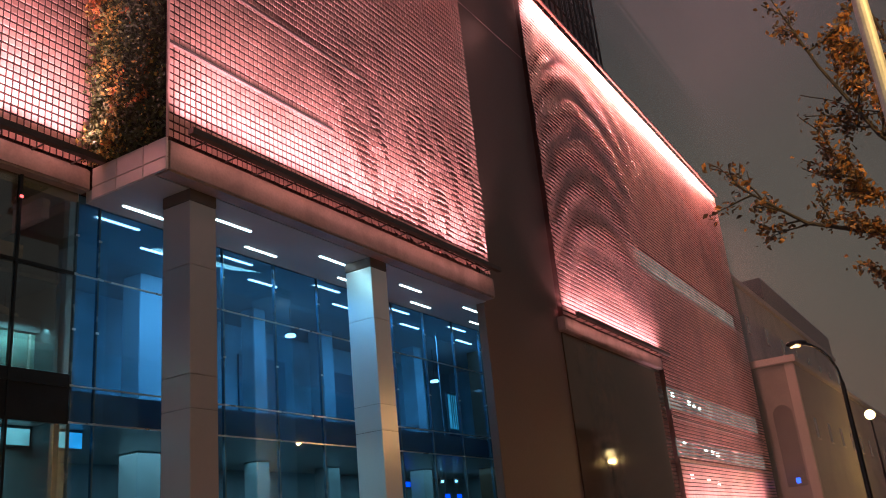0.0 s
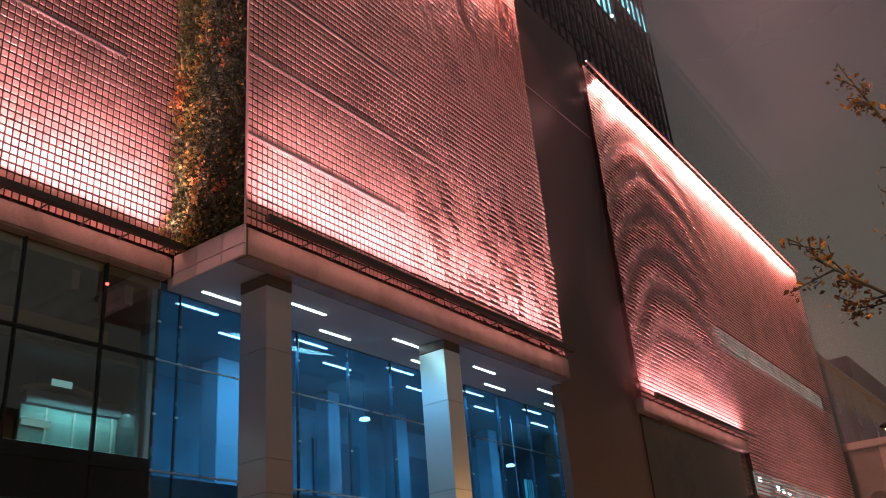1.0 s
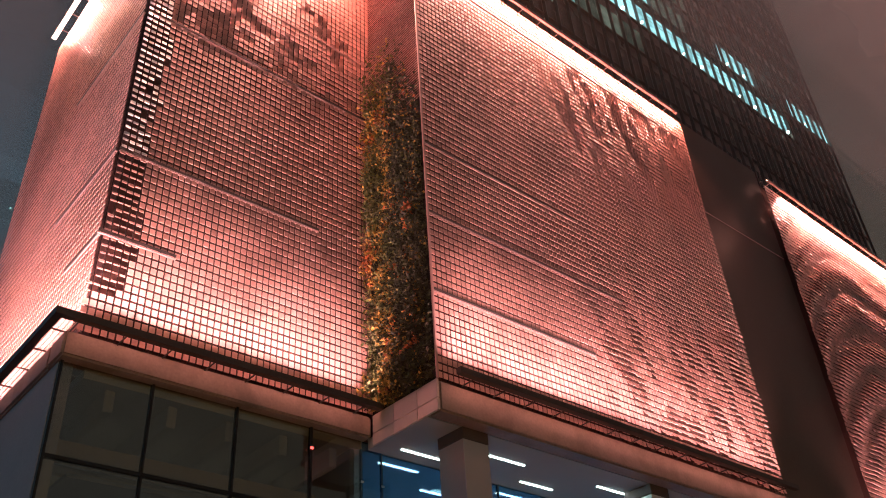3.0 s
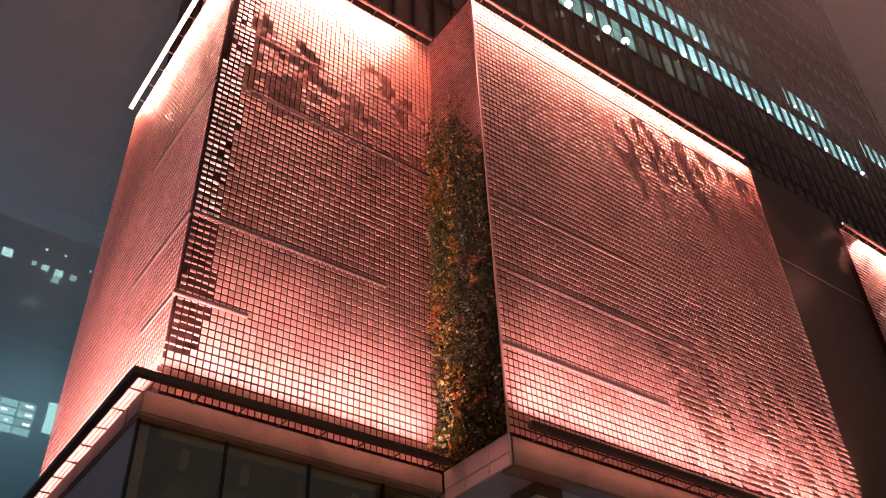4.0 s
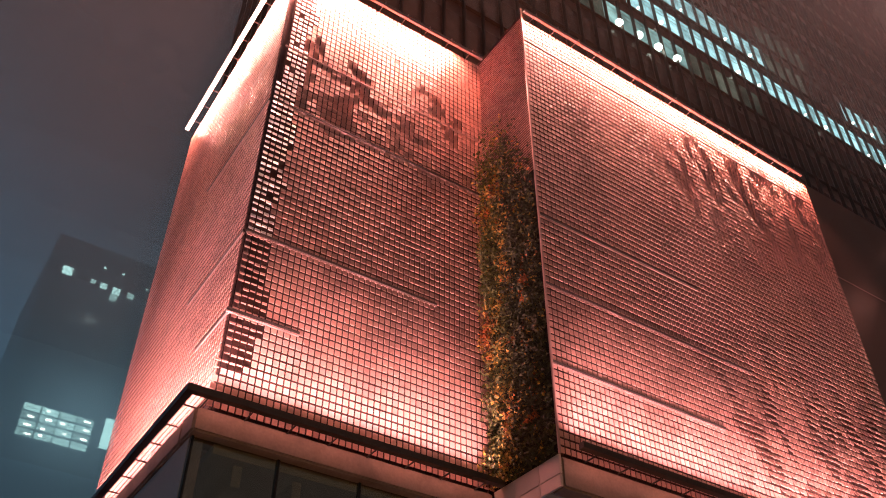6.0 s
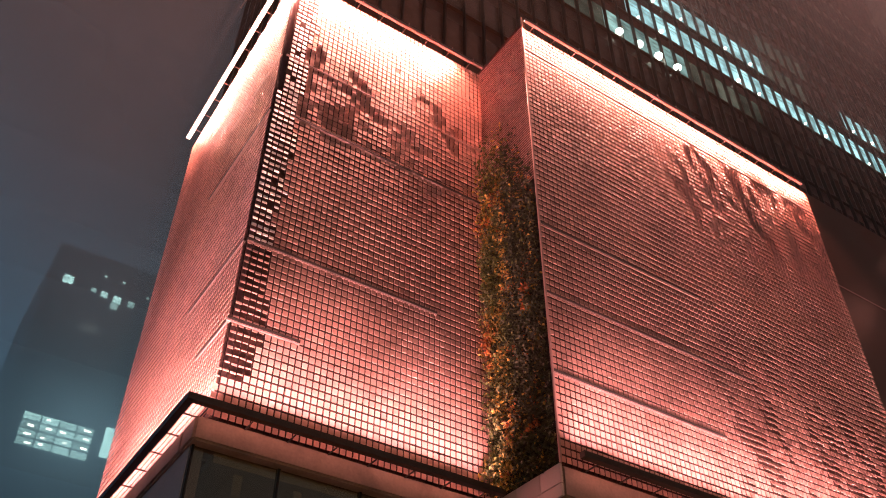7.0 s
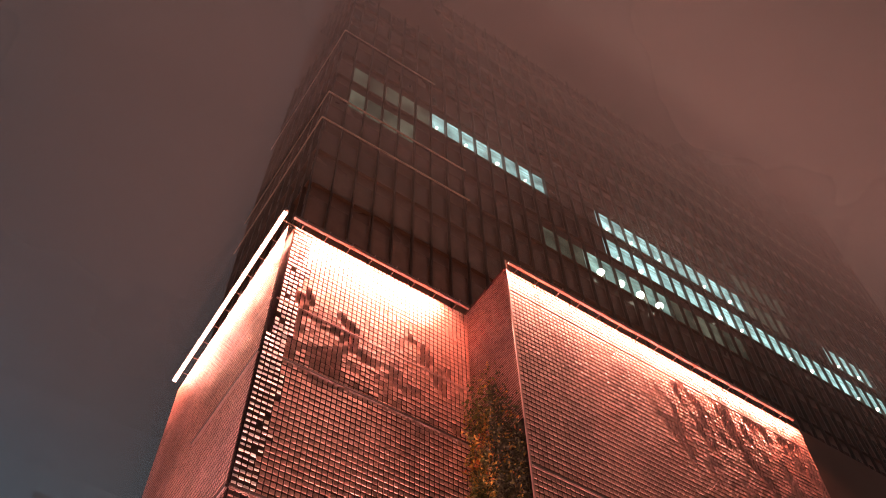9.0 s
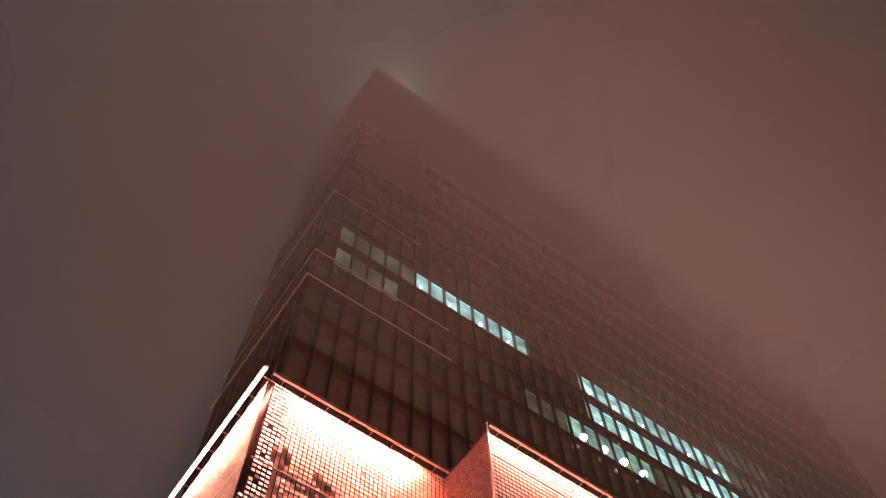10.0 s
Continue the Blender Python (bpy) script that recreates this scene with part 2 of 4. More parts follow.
M_TOWER_RIB = mat("tower_mullion_rib", (0.065, 0.037, 0.03), 0.4, metal=0.3, vary=0.2)
M_TOWER_SILL = mat("tower_sill_metal", (0.13, 0.07, 0.058), 0.5, metal=0.3, vary=0.2, scale=0.6)
# near-white, in place of the LED light caught by three tower sills
M_LEDGE = mat("lit_sill_colour", (0.88, 0.72, 0.68), 0.5, vary=0.1)
M_ROOF = mat("roof_membrane", (0.12, 0.11, 0.105), 0.85, vary=0.2)
M_ASPHALT = mat("wet_asphalt", (0.05, 0.05, 0.052), 0.45, vary=0.25, scale=0.4, fine=60, bump=0.2)
M_PAVING = mat("concrete_paving", (0.26, 0.25, 0.24), 0.6, vary=0.2, scale=0.7, fine=30, bump=0.1)
M_STUCCO = mat("brown_stucco", (0.34, 0.27, 0.21), 0.8, vary=0.15, scale=0.3, fine=10, bump=0.1, stain=0.2, stain_scale=0.15)
M_STUCCO_BROWN = mat("olive_brown_stucco", (0.19, 0.16, 0.12), 0.8, vary=0.15, scale=0.3, fine=10, bump=0.1, stain=0.2, stain_scale=0.15)
M_STUCCO_DARK = mat("dark_slate_mansard", (0.10, 0.09, 0.085), 0.6, vary=0.25, scale=0.5)
M_STUCCO_PALE = mat("pale_stucco_trim", (0.34, 0.27, 0.22), 0.75, vary=0.12, scale=0.5)
M_WINDOW = mat("dark_window_pane", (0.09, 0.075, 0.06), 0.12, vary=0.3, scale=0.7)
M_FAR = mat("far_tower_cladding", (0.17, 0.19, 0.19), 0.5, vary=0.2, scale=0.05, fine=0.5)
M_POLE_DARK = mat("black_lamp_post_paint", (0.02, 0.018, 0.017), 0.4, metal=0.3, vary=0.2)
M_POLE_PALE = mat("pale_galvanised_post", (0.48, 0.46, 0.42), 0.5, metal=0.2, vary=0.2, scale=3, fine=25)
M_BARK = mat("dark_tree_bark", (0.055, 0.04, 0.032), 0.9, vary=0.35, scale=6, fine=50, bump=0.5)
M_LEAF_DARK = mat("withered_brown_leaf", (0.15, 0.08, 0.04), 0.7, vary=0.3, scale=3, island=0.5)
# orange of the street lamp's light, put into the leaf colour
M_LEAF_ORANGE = mat("lamp_orange_leaf", (0.42, 0.17, 0.04), 0.65, vary=0.3, scale=3, island=0.5)
M_IVY_GREEN = mat("olive_climber_leaf", (0.11, 0.105, 0.03), 0.55, vary=0.3, scale=2, island=0.6)
M_IVY_GOLD = mat("golden_climber_leaf", (0.42, 0.24, 0.05), 0.55, vary=0.3, scale=2, island=0.6)
M_IVY_RUST = mat("rust_climber_leaf", (0.40, 0.11, 0.03), 0.55, vary=0.3, scale=2, island=0.6)
# darkened copy of the olive leaf; the shade is in its colour
M_IVY_SHADE = mat("shaded_climber_leaf", (0.045, 0.042, 0.018), 0.6, vary=0.3, scale=2, island=0.6)
M_SOIL = mat("planter_felt", (0.03, 0.022, 0.017), 0.95, vary=0.4, scale=4)
M_CABLE = mat("dark_cable", (0.03, 0.02, 0.02), 0.5, metal=0.4, vary=0.1)
M_GLASS_BLUE = glass("blue_tinted_glass", (0.40, 0.61, 0.84), mirror=0.05)
M_GLASS_DARK = glass("smoked_glass", (0.66, 0.68, 0.66), mirror=0.12)
M_LED_WHITE = glow("white_led_line", (0.80, 0.93, 1.0), 7.0)
M_LED_PINK = glow("pink_led_line", (1.0, 0.50, 0.44), 14.0)
M_LIT = glow("lit_office_pane", (0.31, 0.63, 0.76), 1.3, 0.35, 0.9)
M_LIT_HALF = glow("half_lit_office_pane", (0.24, 0.46, 0.50), 0.75, 0.45, 0.9)
M_LIT_DIM = glow("dim_office_pane", (0.16, 0.19, 0.17), 0.32, 0.5, 0.9)
M_LIT_BAND = glow("warm_grey_office_pane", (0.50, 0.47, 0.41), 0.22, 0.4, 0.6)
M_LIT_PANEL = glow("pale_office_panel", (0.55, 0.85, 0.85), 0.55, 0.2)
M_LAMP_WHITE = glow("office_downlight", (0.75, 1.0, 0.98), 6.0, 0.3)
M_LAMP_WARM = glow("sodium_lamp", (1.0, 0.62, 0.26), 7.0)
M_LAMP_ORANGE = glow("dim_sodium_lamp", (1.0, 0.42, 0.16), 4.0)
M_LAMP_BLUE = glow("blue_sign_lamp", (0.03, 0.10, 1.0), 2.2)
M_LAMP_RED = glow("red_alarm_lamp", (1.0, 0.08, 0.08), 3.0)
M_LIT_FAR = glow("far_office_pane", (0.36, 0.70, 0.76), 2.4, 0.5)
M_LAMP_FAR = glow("far_office_lamp", (0.75, 0.97, 1.0), 9.0, 0.4)

# ---- mesh helpers ----


def box(bm, x0, x1, y0, y1, z0, z1, m=None):
    """An axis-aligned box, optionally turned by m."""
    vs = [bm.verts.new((x, y, z)) for x in (x0, x1) for y in (y0, y1) for z in (z0, z1)]
    if m is not None:
        for v in vs:
            v.co = m @ v.co
    for f in ((0, 1, 3, 2), (4, 6, 7, 5), (0, 4, 5, 1), (2, 3, 7, 6), (0, 2, 6, 4), (1, 5, 7, 3)):
        bm.faces.new([vs[i] for i in f])


def tube(bm, points, radii, sides=8):
    """A round tapered tube along points."""
    rings = []
    for i, (p, r) in enumerate(zip(points, radii)):
        p = Vector(p)
        d = (Vector(points[min(i + 1, len(points) - 1)]) - Vector(points[max(i - 1, 0)])).normalized()
        a = d.orthogonal().normalized() if abs(d.z) > 0.95 else d.cross(Vector((0, 0, 1))).normalized()
        b = d.cross(a)
        rings.append([bm.verts.new(p + r * (math.cos(2 * math.pi * k / sides) * a + math.sin(2 * math.pi * k / sides) * b)) for k in range(sides)])
    for lo, hi in zip(rings, rings[1:]):
        for k in range(sides):
            bm.faces.new((lo[k], lo[(k + 1) % sides], hi[(k + 1) % sides], hi[k]))
    bm.faces.new(rings[0][::-1])
    bm.faces.new(rings[-1])


def mesh_of(name, bm, material, bevel=0.0):
    if bevel:
        bmesh.ops.bevel(bm, geom=bm.edges[:], offset=bevel, segments=2, affect="EDGES", clamp_overlap=True)
    bmesh.ops.recalc_face_normals(bm, faces=bm.faces[:])
    me = bpy.data.meshes.new(name)
    bm.to_mesh(me)
    bm.free()
    me.materials.append(material)
    return me


def part(name, bm, material, parent, label="", bevel=0.0):
    ob = new(name, mesh_of(name, bm, material, bevel))
    ob.parent = parent
    if label:
        ob["label"] = label
    return ob


def box_part(name, dims, material, parent, label="", bevel=0.0):
    bm = bmesh.new()
    box(bm, *dims)
    return part(name, bm, material, parent, label, bevel)


def thing(name, label, category, kind="", group="", at=(0, 0, 0)):
    ob = new(name)
    ob.location = at
    return tagged(ob, label, category, group, kind)


def structure(name, dims, material, label, category, bevel=0.0):
    bm = bmesh.new()
    for d in dims:
        box(bm, *d)
    return tagged(new(name, mesh_of(name, bm, material, bevel)), label, category, "", "structure")


def raw_mesh(name, verts, faces, material, parent=None, label=""):
    me = bpy.data.meshes.new(name)
    me.from_pydata(verts, [], faces)
    me.materials.append(material)
    ob = new(name, me)
    ob.parent = parent
    if label:
        ob["label"] = label
    return ob


# ---- ground ----
structure("ground", [(-2500, 2500, -2500, 2500, -0.6, -0.14)], M_ASPHALT, "wet dark asphalt street reaching to the horizon", "road")
structure("pavement", [(-60, 130, 2.5, 60, -0.3, 0.0)], M_PAVING, "grey concrete pavement along the building", "pavement", 0.02)

# ---- the podium: solid bodies behind the screens ----
structure("wall_block_a", [(6.42, 15.3, 20.42, 32.2, 13.0, 33.7)], M_BACK, "dark backing wall behind the tiled screen of the corner block", "wall")
structure("wall_block_b", [(15.32, 33.0, 17.35, 23.4, 13.0, 33.7)], M_BACK, "dark backing wall behind the wide tiled screen", "wall")
structure("roof_podium", [(6.5, 33.0, 20.6, 32.0, 33.7, 33.95), (33.0, 88, 18.4, 40, 34.3, 34.6)], M_ROOF, "flat grey podium roof", "roof")
pier = structure("wall_pier", [(33.62, 41.75, 17.62, 18.0, 0, 28.33), (33.62, 41.75, 17.62, 18.0, 28.37, 34.6)], M_STONE, "dark brown stone pier between two tiled screens", "wall")
structure("wall_portico_end", [(41.8, 42.0, 18.02, 20.3, 0, 12.14)], M_STONE, "dark stone wall closing the portico", "wall")
structure("trim_pier", [(33.62, 41.75, 17.60, 17.7, 28.33, 28.37)], M_RAIL, "thin pale joint line across the stone pier", "trim")

# fascias and soffit
structure("fascia_front_a", [(5.72, 15.02, 19.98, 20.9, 12.40, 13.08)], M_FASCIA, "pinkish painted metal fascia under the corner screen", "fascia", 0.06)
structure("fascia_side_a", [(5.72, 6.6, 20.92, 32.2, 12.40, 13.08)], M_FASCIA, "pinkish painted metal fascia along the side", "fascia", 0.06)
structure("fascia_front_b", [(15.12, 33.5, 16.93, 17.5, 12.15, 13.08)], M_FASCIA, "pinkish painted metal fascia above the columns", "fascia", 0.06)
structure("ceiling_portico", [(15.1, 33.6, 17.5, 20.3, 12.15, 12.5), (33.6, 42.5, 18.02, 20.3, 12.15, 12.5)], M_SOFFIT, "pale soffit over the columned entrance", "ceiling")
fascia_return = thing("fascia_return", "pale pink cladding panels on the return fascia", "fascia", "structure")
for k, (y0, y1) in enumerate(((16.94, 17.84), (17.85, 18.94), (18.95, 19.97))):
    for z0, z1 in ((12.16, 12.53), (12.54, 13.12)):
        box_part("panel", (15.03, 15.11, y0, y1 - 0.008, z0, z1 - 0.008), M_PANEL, fascia_return, bevel=0.008)


# ---- tiled screens ----
GAP_ROW = 10


def tile_corners(u, z, w, h, tilt, out, thick=0.014):
    """Eight corners of a tile hung at its top edge (u = middle, z = top), swung out by tilt; in (along, outward, up)."""
    s, c = math.sin(tilt), math.cos(tilt)
    res = []
    for a in (-w / 2, w / 2):
        for n0 in (0.0, thick):
            for d in (0.0, h):
                res.append((u + a, out + n0 * c + d * s, z - d * c + n0 * s))
    return res


TILE_FACES = ((0, 1, 3, 2), (4, 6, 7, 5), (0, 4, 5, 1), (2, 3, 7, 6), (0, 2, 6, 4), (1, 5, 7, 3))


def screen(name, label, origin, along, outward, columns, rows, pitch, rise, swing, size=None, keep=None, own=0, deep=0.022, margin=None):
    """A screen of hanging tray-shaped tiles: columns x rows from the lower corner origin; swing(u, z) gives each tile's
    tilt in degrees, size(u, z) its width and height, deep the depth of its folded edge, margin(u, z) where fins take
    the brightened colour; the lowest `own` rows are pieces of their own."""
    a, n = Vector(along).normalized(), Vector(outward).normalized()
    base = thing(name, label, "facade screen", at=origin)
    fields, shapes = {False: ([], []), True: ([], [])}, {}
    for r in range(rows):
        for k in range(columns):
            u, z = (k + 0.5) * pitch, (r + 1) * rise - 0.02
            if keep and not keep(u, z):
                continue
            w, h = size(u, z) if size else (pitch * 0.76, rise * 0.72)
            tilt = swing(u, z)
            bare = bool(margin and margin(u, z))
            thick = 0.03 if bare else deep
            if r < own:
                step = (round(tilt), round(h, 2), bare)
                if step not in shapes:
                    pts = [a * p[0] + n * p[1] + Vector((0, 0, p[2])) for p in tile_corners(0, 0, w, h, radians(step[0]), 0, thick)]
                    me = bpy.data.meshes.new("tile")
                    me.from_pydata(pts, [], TILE_FACES)
                    me.materials.append(M_TILE_EDGE if bare else M_TILE)
                    shapes[step] = me
                t = new("tile", shapes[step])
                t.parent = base
                t.location = a * u + Vector((0, 0, z))
                continue
            verts, faces = fields[bare]
            i = len(verts)
            verts += [a * p[0] + n * p[1] + Vector((0, 0, p[2])) for p in tile_corners(u, z, w, h, radians(tilt), 0, thick)]
            faces += [[i + j for j in f] for f in TILE_FACES]
    tagged(raw_mesh("tile_field", *fields[False], M_TILE, base), kind="stuff")
    if margin:
        tagged(raw_mesh("fin_field", *fields[True], M_TILE_EDGE, base, "small pale metal fins along the corner"), kind="stuff")
    return base, a, n


def rails(base, a, n, specs):
    """Horizontal joint rails of a screen: height, start and end along it."""
    for z, u0, u1 in specs:
        bm = bmesh.new()
        m = Matrix((a, n, Vector((0, 0, 1)))).transposed().to_4x4()
        box(bm, u0, u1, -0.03, 0.04, z - 0.024, z + 0.024, m)
        part("joint_rail", bm, M_RAIL, base, "pale pink horizontal joint rail", 0.008)
        if z > 14:
            continue
        # dark strip above the rail, in place of the shadow in the joint
        bm = bmesh.new()
        box(bm, u0, u1, -0.03, 0.045, z + 0.04, z + 0.13, m)
        part("drip_edge", bm, M_DARK, base, "dark strip standing in for the joint's shadow")


def cables(base, a, n, columns, pitch, height):
    bm = bmesh.new()
    box(bm, -0.008, 0.008, -0.05, -0.034, 0.0, height, Matrix((a, n, Vector((0, 0, 1)))).transposed().to_4x4())
    me = mesh_of("hanger_cable", bm, M_CABLE)
    for k in range(1, columns + 1):
        cable = new("hanger_cable", me)
        cable.parent, cable.location = base, a * k * pitch


def fbm(x, y, s, seed=0.0):
    return noise.noise(Vector((x * s, y * s, seed))) + 0.5 * noise.noise(Vector((x * s * 2.1, y * s * 2.1, seed + 7)))


def smooth(v, lo, hi):
    k = min(1, max(0, (v - lo) / (hi - lo)))
    return k * k * (3 - 2 * k)


RISE, PITCH = 0.2515, 0.2035
Z0 = 13.12


def swing_a(u, z):
    if edge_a(u, z):
        return 9 + 4 * smooth(z, 6, 12) + random.uniform(-5, 8)
    band = smooth(z, 10.6, 12.6) * (1 - smooth(z, 14.6, 17.5)) * (1 - 0.6 * smooth(u, 5.0, 7.5))
    blotch = smooth(fbm(u, z, 0.5, 3.0) + 0.9 * fbm(u, z, 1.5, 8.0), 0.35 - 0.65 * band, 0.75 - 0.3 * band) * smooth(z, 10.5, 12.5) * (1 - 0.5 * smooth(z, 17, 20))
    return 1.0 + 4.6 * smooth(z, 2, 8) - 0.6 * smooth(z, 11, 16) + 1.2 * fbm(u, z, 0.5, 1.0) + random.uniform(-0.8, 0.8) - 14 * blotch + blotch * random.uniform(-4, 5)


def edge_a(u, z):
    """The dark margin beside the corner, four or five tiles wide, with small fins instead of full tiles."""
    wide = 0.82 + lean(z) + PITCH * math.floor(1.2 * noise.noise(Vector((0.3, z * 0.9, 5.0))) + 0.5)
    return u < wide + 0.12 and z > 1.1 + 0.5 * u


def size_a(u, z):
    if edge_a(u, z):
        k = smooth(z, 9, 15)
        return (PITCH * (0.66 + 0.16 * random.random()), 0.03 + 0.045 * smooth(z, 3, 7) + 0.08 * k + 0.06 * random.random() ** 2)
    return (PITCH * 0.76, RISE * (0.72 + 0.2 * smooth(z, 12.5, 15.5)))


def lean(z):
    return 0.0176 * z


screen_a, ua, na = screen("tiled_screen", "square pink metal tiles hung on the corner block", (5.94, 20.02, Z0), (1, 0, 0), (0, -1, 0),
                          45, 80, PITCH, RISE, swing_a, size_a, lambda u, z: u - PITCH / 2 >= lean(z) - 0.03 and not (edge_a(u, z) and 4 < z < 17.5 and random.random() < 0.05), own=6, margin=lambda u, z: z > 6.2 and edge_a(u, z))
rails(screen_a, ua, na, [(3.05, 0.06, 2.3), (6.03, 0.2, 7.0), (12.07, 0.3, 9.0), (15.15, 0.3, 9.0)])
cables(screen_a, ua, na, 44, PITCH, 20.2)


def swing_b(u, z):
    high = smooth(z, 8, 12)
    rough = smooth(u, 5.5, 11.0) * (0.35 + 0.65 * smooth(abs(z - 10), 2, 6))
    ruffle = fbm(u * 1.5 + z * 0.6, z * 0.6, 0.75, 9.0) + 0.5 * fbm(u, z * 0.5, 1.9, 17.0)
    clump = smooth(ruffle, -0.12, 0.42) * (1 - smooth(z, 18.2, 19.6))
    level = 1.0 + 4.4 * smooth(z, 2, 8) + 2.5 * smooth(u, 9, 14) * (1 - high) - 3.0 * smooth(z, 13, 19) + 1.0 * fbm(u, z, 0.4, 2.0) + random.uniform(-0.8, 0.8)
    return level + rough * (clump * (29 - 50 * high) + 4 * fbm(u, z, 2.0, 5.0) + random.uniform(-4.5, 4.5))


screen_b, ub, nb = screen("tiled_screen", "wide screen of pink metal tiles, some ruffled by wind", (15.08, 16.95, Z0), (1, 0, 0), (0, -1, 0),
                          89, 80, PITCH, RISE, swing_b, own=3)
rails(screen_b, ub, nb, [(2.95, 0.0, 7.4), (5.92, 0.0, 9.6), (8.9, 0.0, 7.6), (18.7, 0.0, 18.0)])
cables(screen_b, ub, nb, 89, PITCH, 20.2)


def swing_side(u, z):
    streak = smooth(fbm(u * 0.5, z, 0.4, 4.0), 0.1, 0.6) * smooth(z, 13, 18)
    return 2.5 + 3.5 * smooth(z, 2.0, 7) - 3.0 * smooth(z, 13, 19) + 1.5 * fbm(u, z, 0.6, 6.0) + random.uniform(-1.5, 1.5) - 5 * streak


screen_side, us, ns = screen("tiled_screen", "screen of pink metal tiles round the corner on the side wall", (6.08, 20.06, Z0), (0, 1, 0), (-1, 0, 0),
                             55, 80, PITCH, RISE, swing_side, own=5)
rails(screen_side, us, ns, [(3.05, 0.0, 2.4), (6.0, 0.0, 4.5), (12.0, 0.0, 5.5), (15.1, 0.0, 4.5)])

# return wall above the climbers
screen_return, ur, nr = screen("tiled_screen", "narrow return screen of pink tiles above the climbing plants", (15.06, 20.0, Z0 + 44 * RISE), (0, -1, 0), (-1, 0, 0),
                               15, 72, PITCH, RISE / 2, lambda u, z: 31 + random.uniform(-3, 3), lambda u, z: (PITCH * 0.84, RISE * 0.36), deep=0.025)
structure("wall_return", [(15.16, 15.3, 17.0, 20.4, 13.13, 33.7)], M_BACK, "dark backing of the narrow return wall", "wall")
structure("trim_corner_b", [(15.0, 15.075, 16.86, 16.93, 13.1, 33.86)], M_RAIL, "pale pink corner trim of the wide screen", "trim", 0.01)

# ---- the far screen ----
CA = Vector((44.8, 0.66, 0)).normalized()
CN = Vector((CA.y, -CA.x, 0))
ZC = 0.85


def keep_c(u, z):
    return u > 16.25 or z + ZC > 12.95


def band_c(u, z):
    """Storeys where the tiles are turned open in front of lit windows."""
    zz = z + ZC
    return u > 15.2 and (19.2 < zz < 20.9 or 9.7 < zz < 11.3 or 6.6 < zz < 7.9)


def swing_c(u, z):
    zz = z + ZC
    crest = zz + (0.085 if u < 7.8 else 0.042) * (u - 7.8) ** 2 + 0.5 * noise.noise(Vector((u * 0.35, zz * 0.35, 2)))
    arc = math.cos(2.51 * (crest - 27.3))
    rough = (1 - smooth(u, 9, 18 + 0.3 * (zz - 14))) * (0.3 + 0.7 * smooth(zz, 14.5, 18.5)) * (1 - 0.5 * smooth(zz, 28, 32))
    t = 2.5 + 6 * smooth(zz, 4, 9) - 3 * smooth(zz, 24, 32) + random.uniform(-1, 1) + rough * (17 * arc * abs(arc) + 6 * fbm(u, zz, 1.5, 3) + random.uniform(-8, 8))
    return t + 9 if band_c(u, z) else t


def size_c(u, z):
    return (PITCH * 0.95, RISE * (0.50 if band_c(u, z) else 0.71))


screen_c, uc, nc = screen("tiled_screen", "long screen of pink metal tiles reaching down to the street", (41.5, 17.25, ZC), CA, CN, 220, 129, PITCH, RISE, swing_c, size_c, keep_c)
rails(screen_c, uc, nc, [(8.1, 16.3, 44), (18.2, 20, 44), (27.0, 21, 44), (31.2, 12, 44), (5.2, 16.3, 44)])
MC = Matrix((CA, -CN, Vector((0, 0, 1)))).transposed().to_4x4()
MC.translation = (41.5, 17.25, 0)
bm = bmesh.new()
for b in ((0.25, 44.7, 0.42, 14, 13.0, 33.7), (16.3, 44.7, 0.42, 14, 0, 12.99)):
    box(bm, *b, MC)
tagged(new("wall_block_c", mesh_of("wall_block_c", bm, M_BACK)), "dark backing wall behind the long screen", "wall", "", "structure")
bm = bmesh.new()
box(bm, 0.0, 16.25, -0.02, 0.5, 12.15, 12.9, MC)
tagged(new("fascia_front_c", mesh_of("fascia_front_c", bm, M_FASCIA, 0.05)), "pinkish painted metal fascia under the long screen", "fascia", "", "structure")
bm = bmesh.new()
box(bm, 0.28, 16.2, 0.3, 6, 0, 12.13, MC)
tagged(new("wall_shop_front", mesh_of("wall_shop_front", bm, mat("polished_dark_stone", (0.085, 0.052, 0.032), 0.05, vary=0.2, scale=0.4, spec=0.3, uneven=0.015))), "polished dark stone wall below the long screen", "wall", "", "structure")
windows_c = thing("ribbon_windows", "lit ribbon windows behind the long screen", "window", "structure")
for z0, z1, u0, u1 in ((19.2, 20.8, 15.5, 43), (9.7, 11.2, 17.5, 43), (6.6, 7.8, 17.5, 43)):
    u = u0
    while u < u1:
        bm = bmesh.new()
        box(bm, u, u + 1.32, 0.36, 0.40, z0, z1, MC)
        part("pane", bm, M_LIT_BAND, windows_c)
        u += 1.4
for u, z in ((18.2, 10.6), (22.0, 10.4), (23.2, 10.3), (24.6, 10.2), (19.0, 7.4), (24.2, 7.2), (26, 7.1), (27.4, 7.0), (19.4, 5.2), (23.5, 5.0), (26.2, 4.9)):
    bm = bmesh.new()
    box(bm, u, u + 0.5, 0.30, 0.34, z, z + 0.28, MC)
    part("downlight", bm, M_LAMP_WHITE, windows_c, "white office downlight")

# ---- fixtures: bottom troughs with brackets, top rails with brackets ----


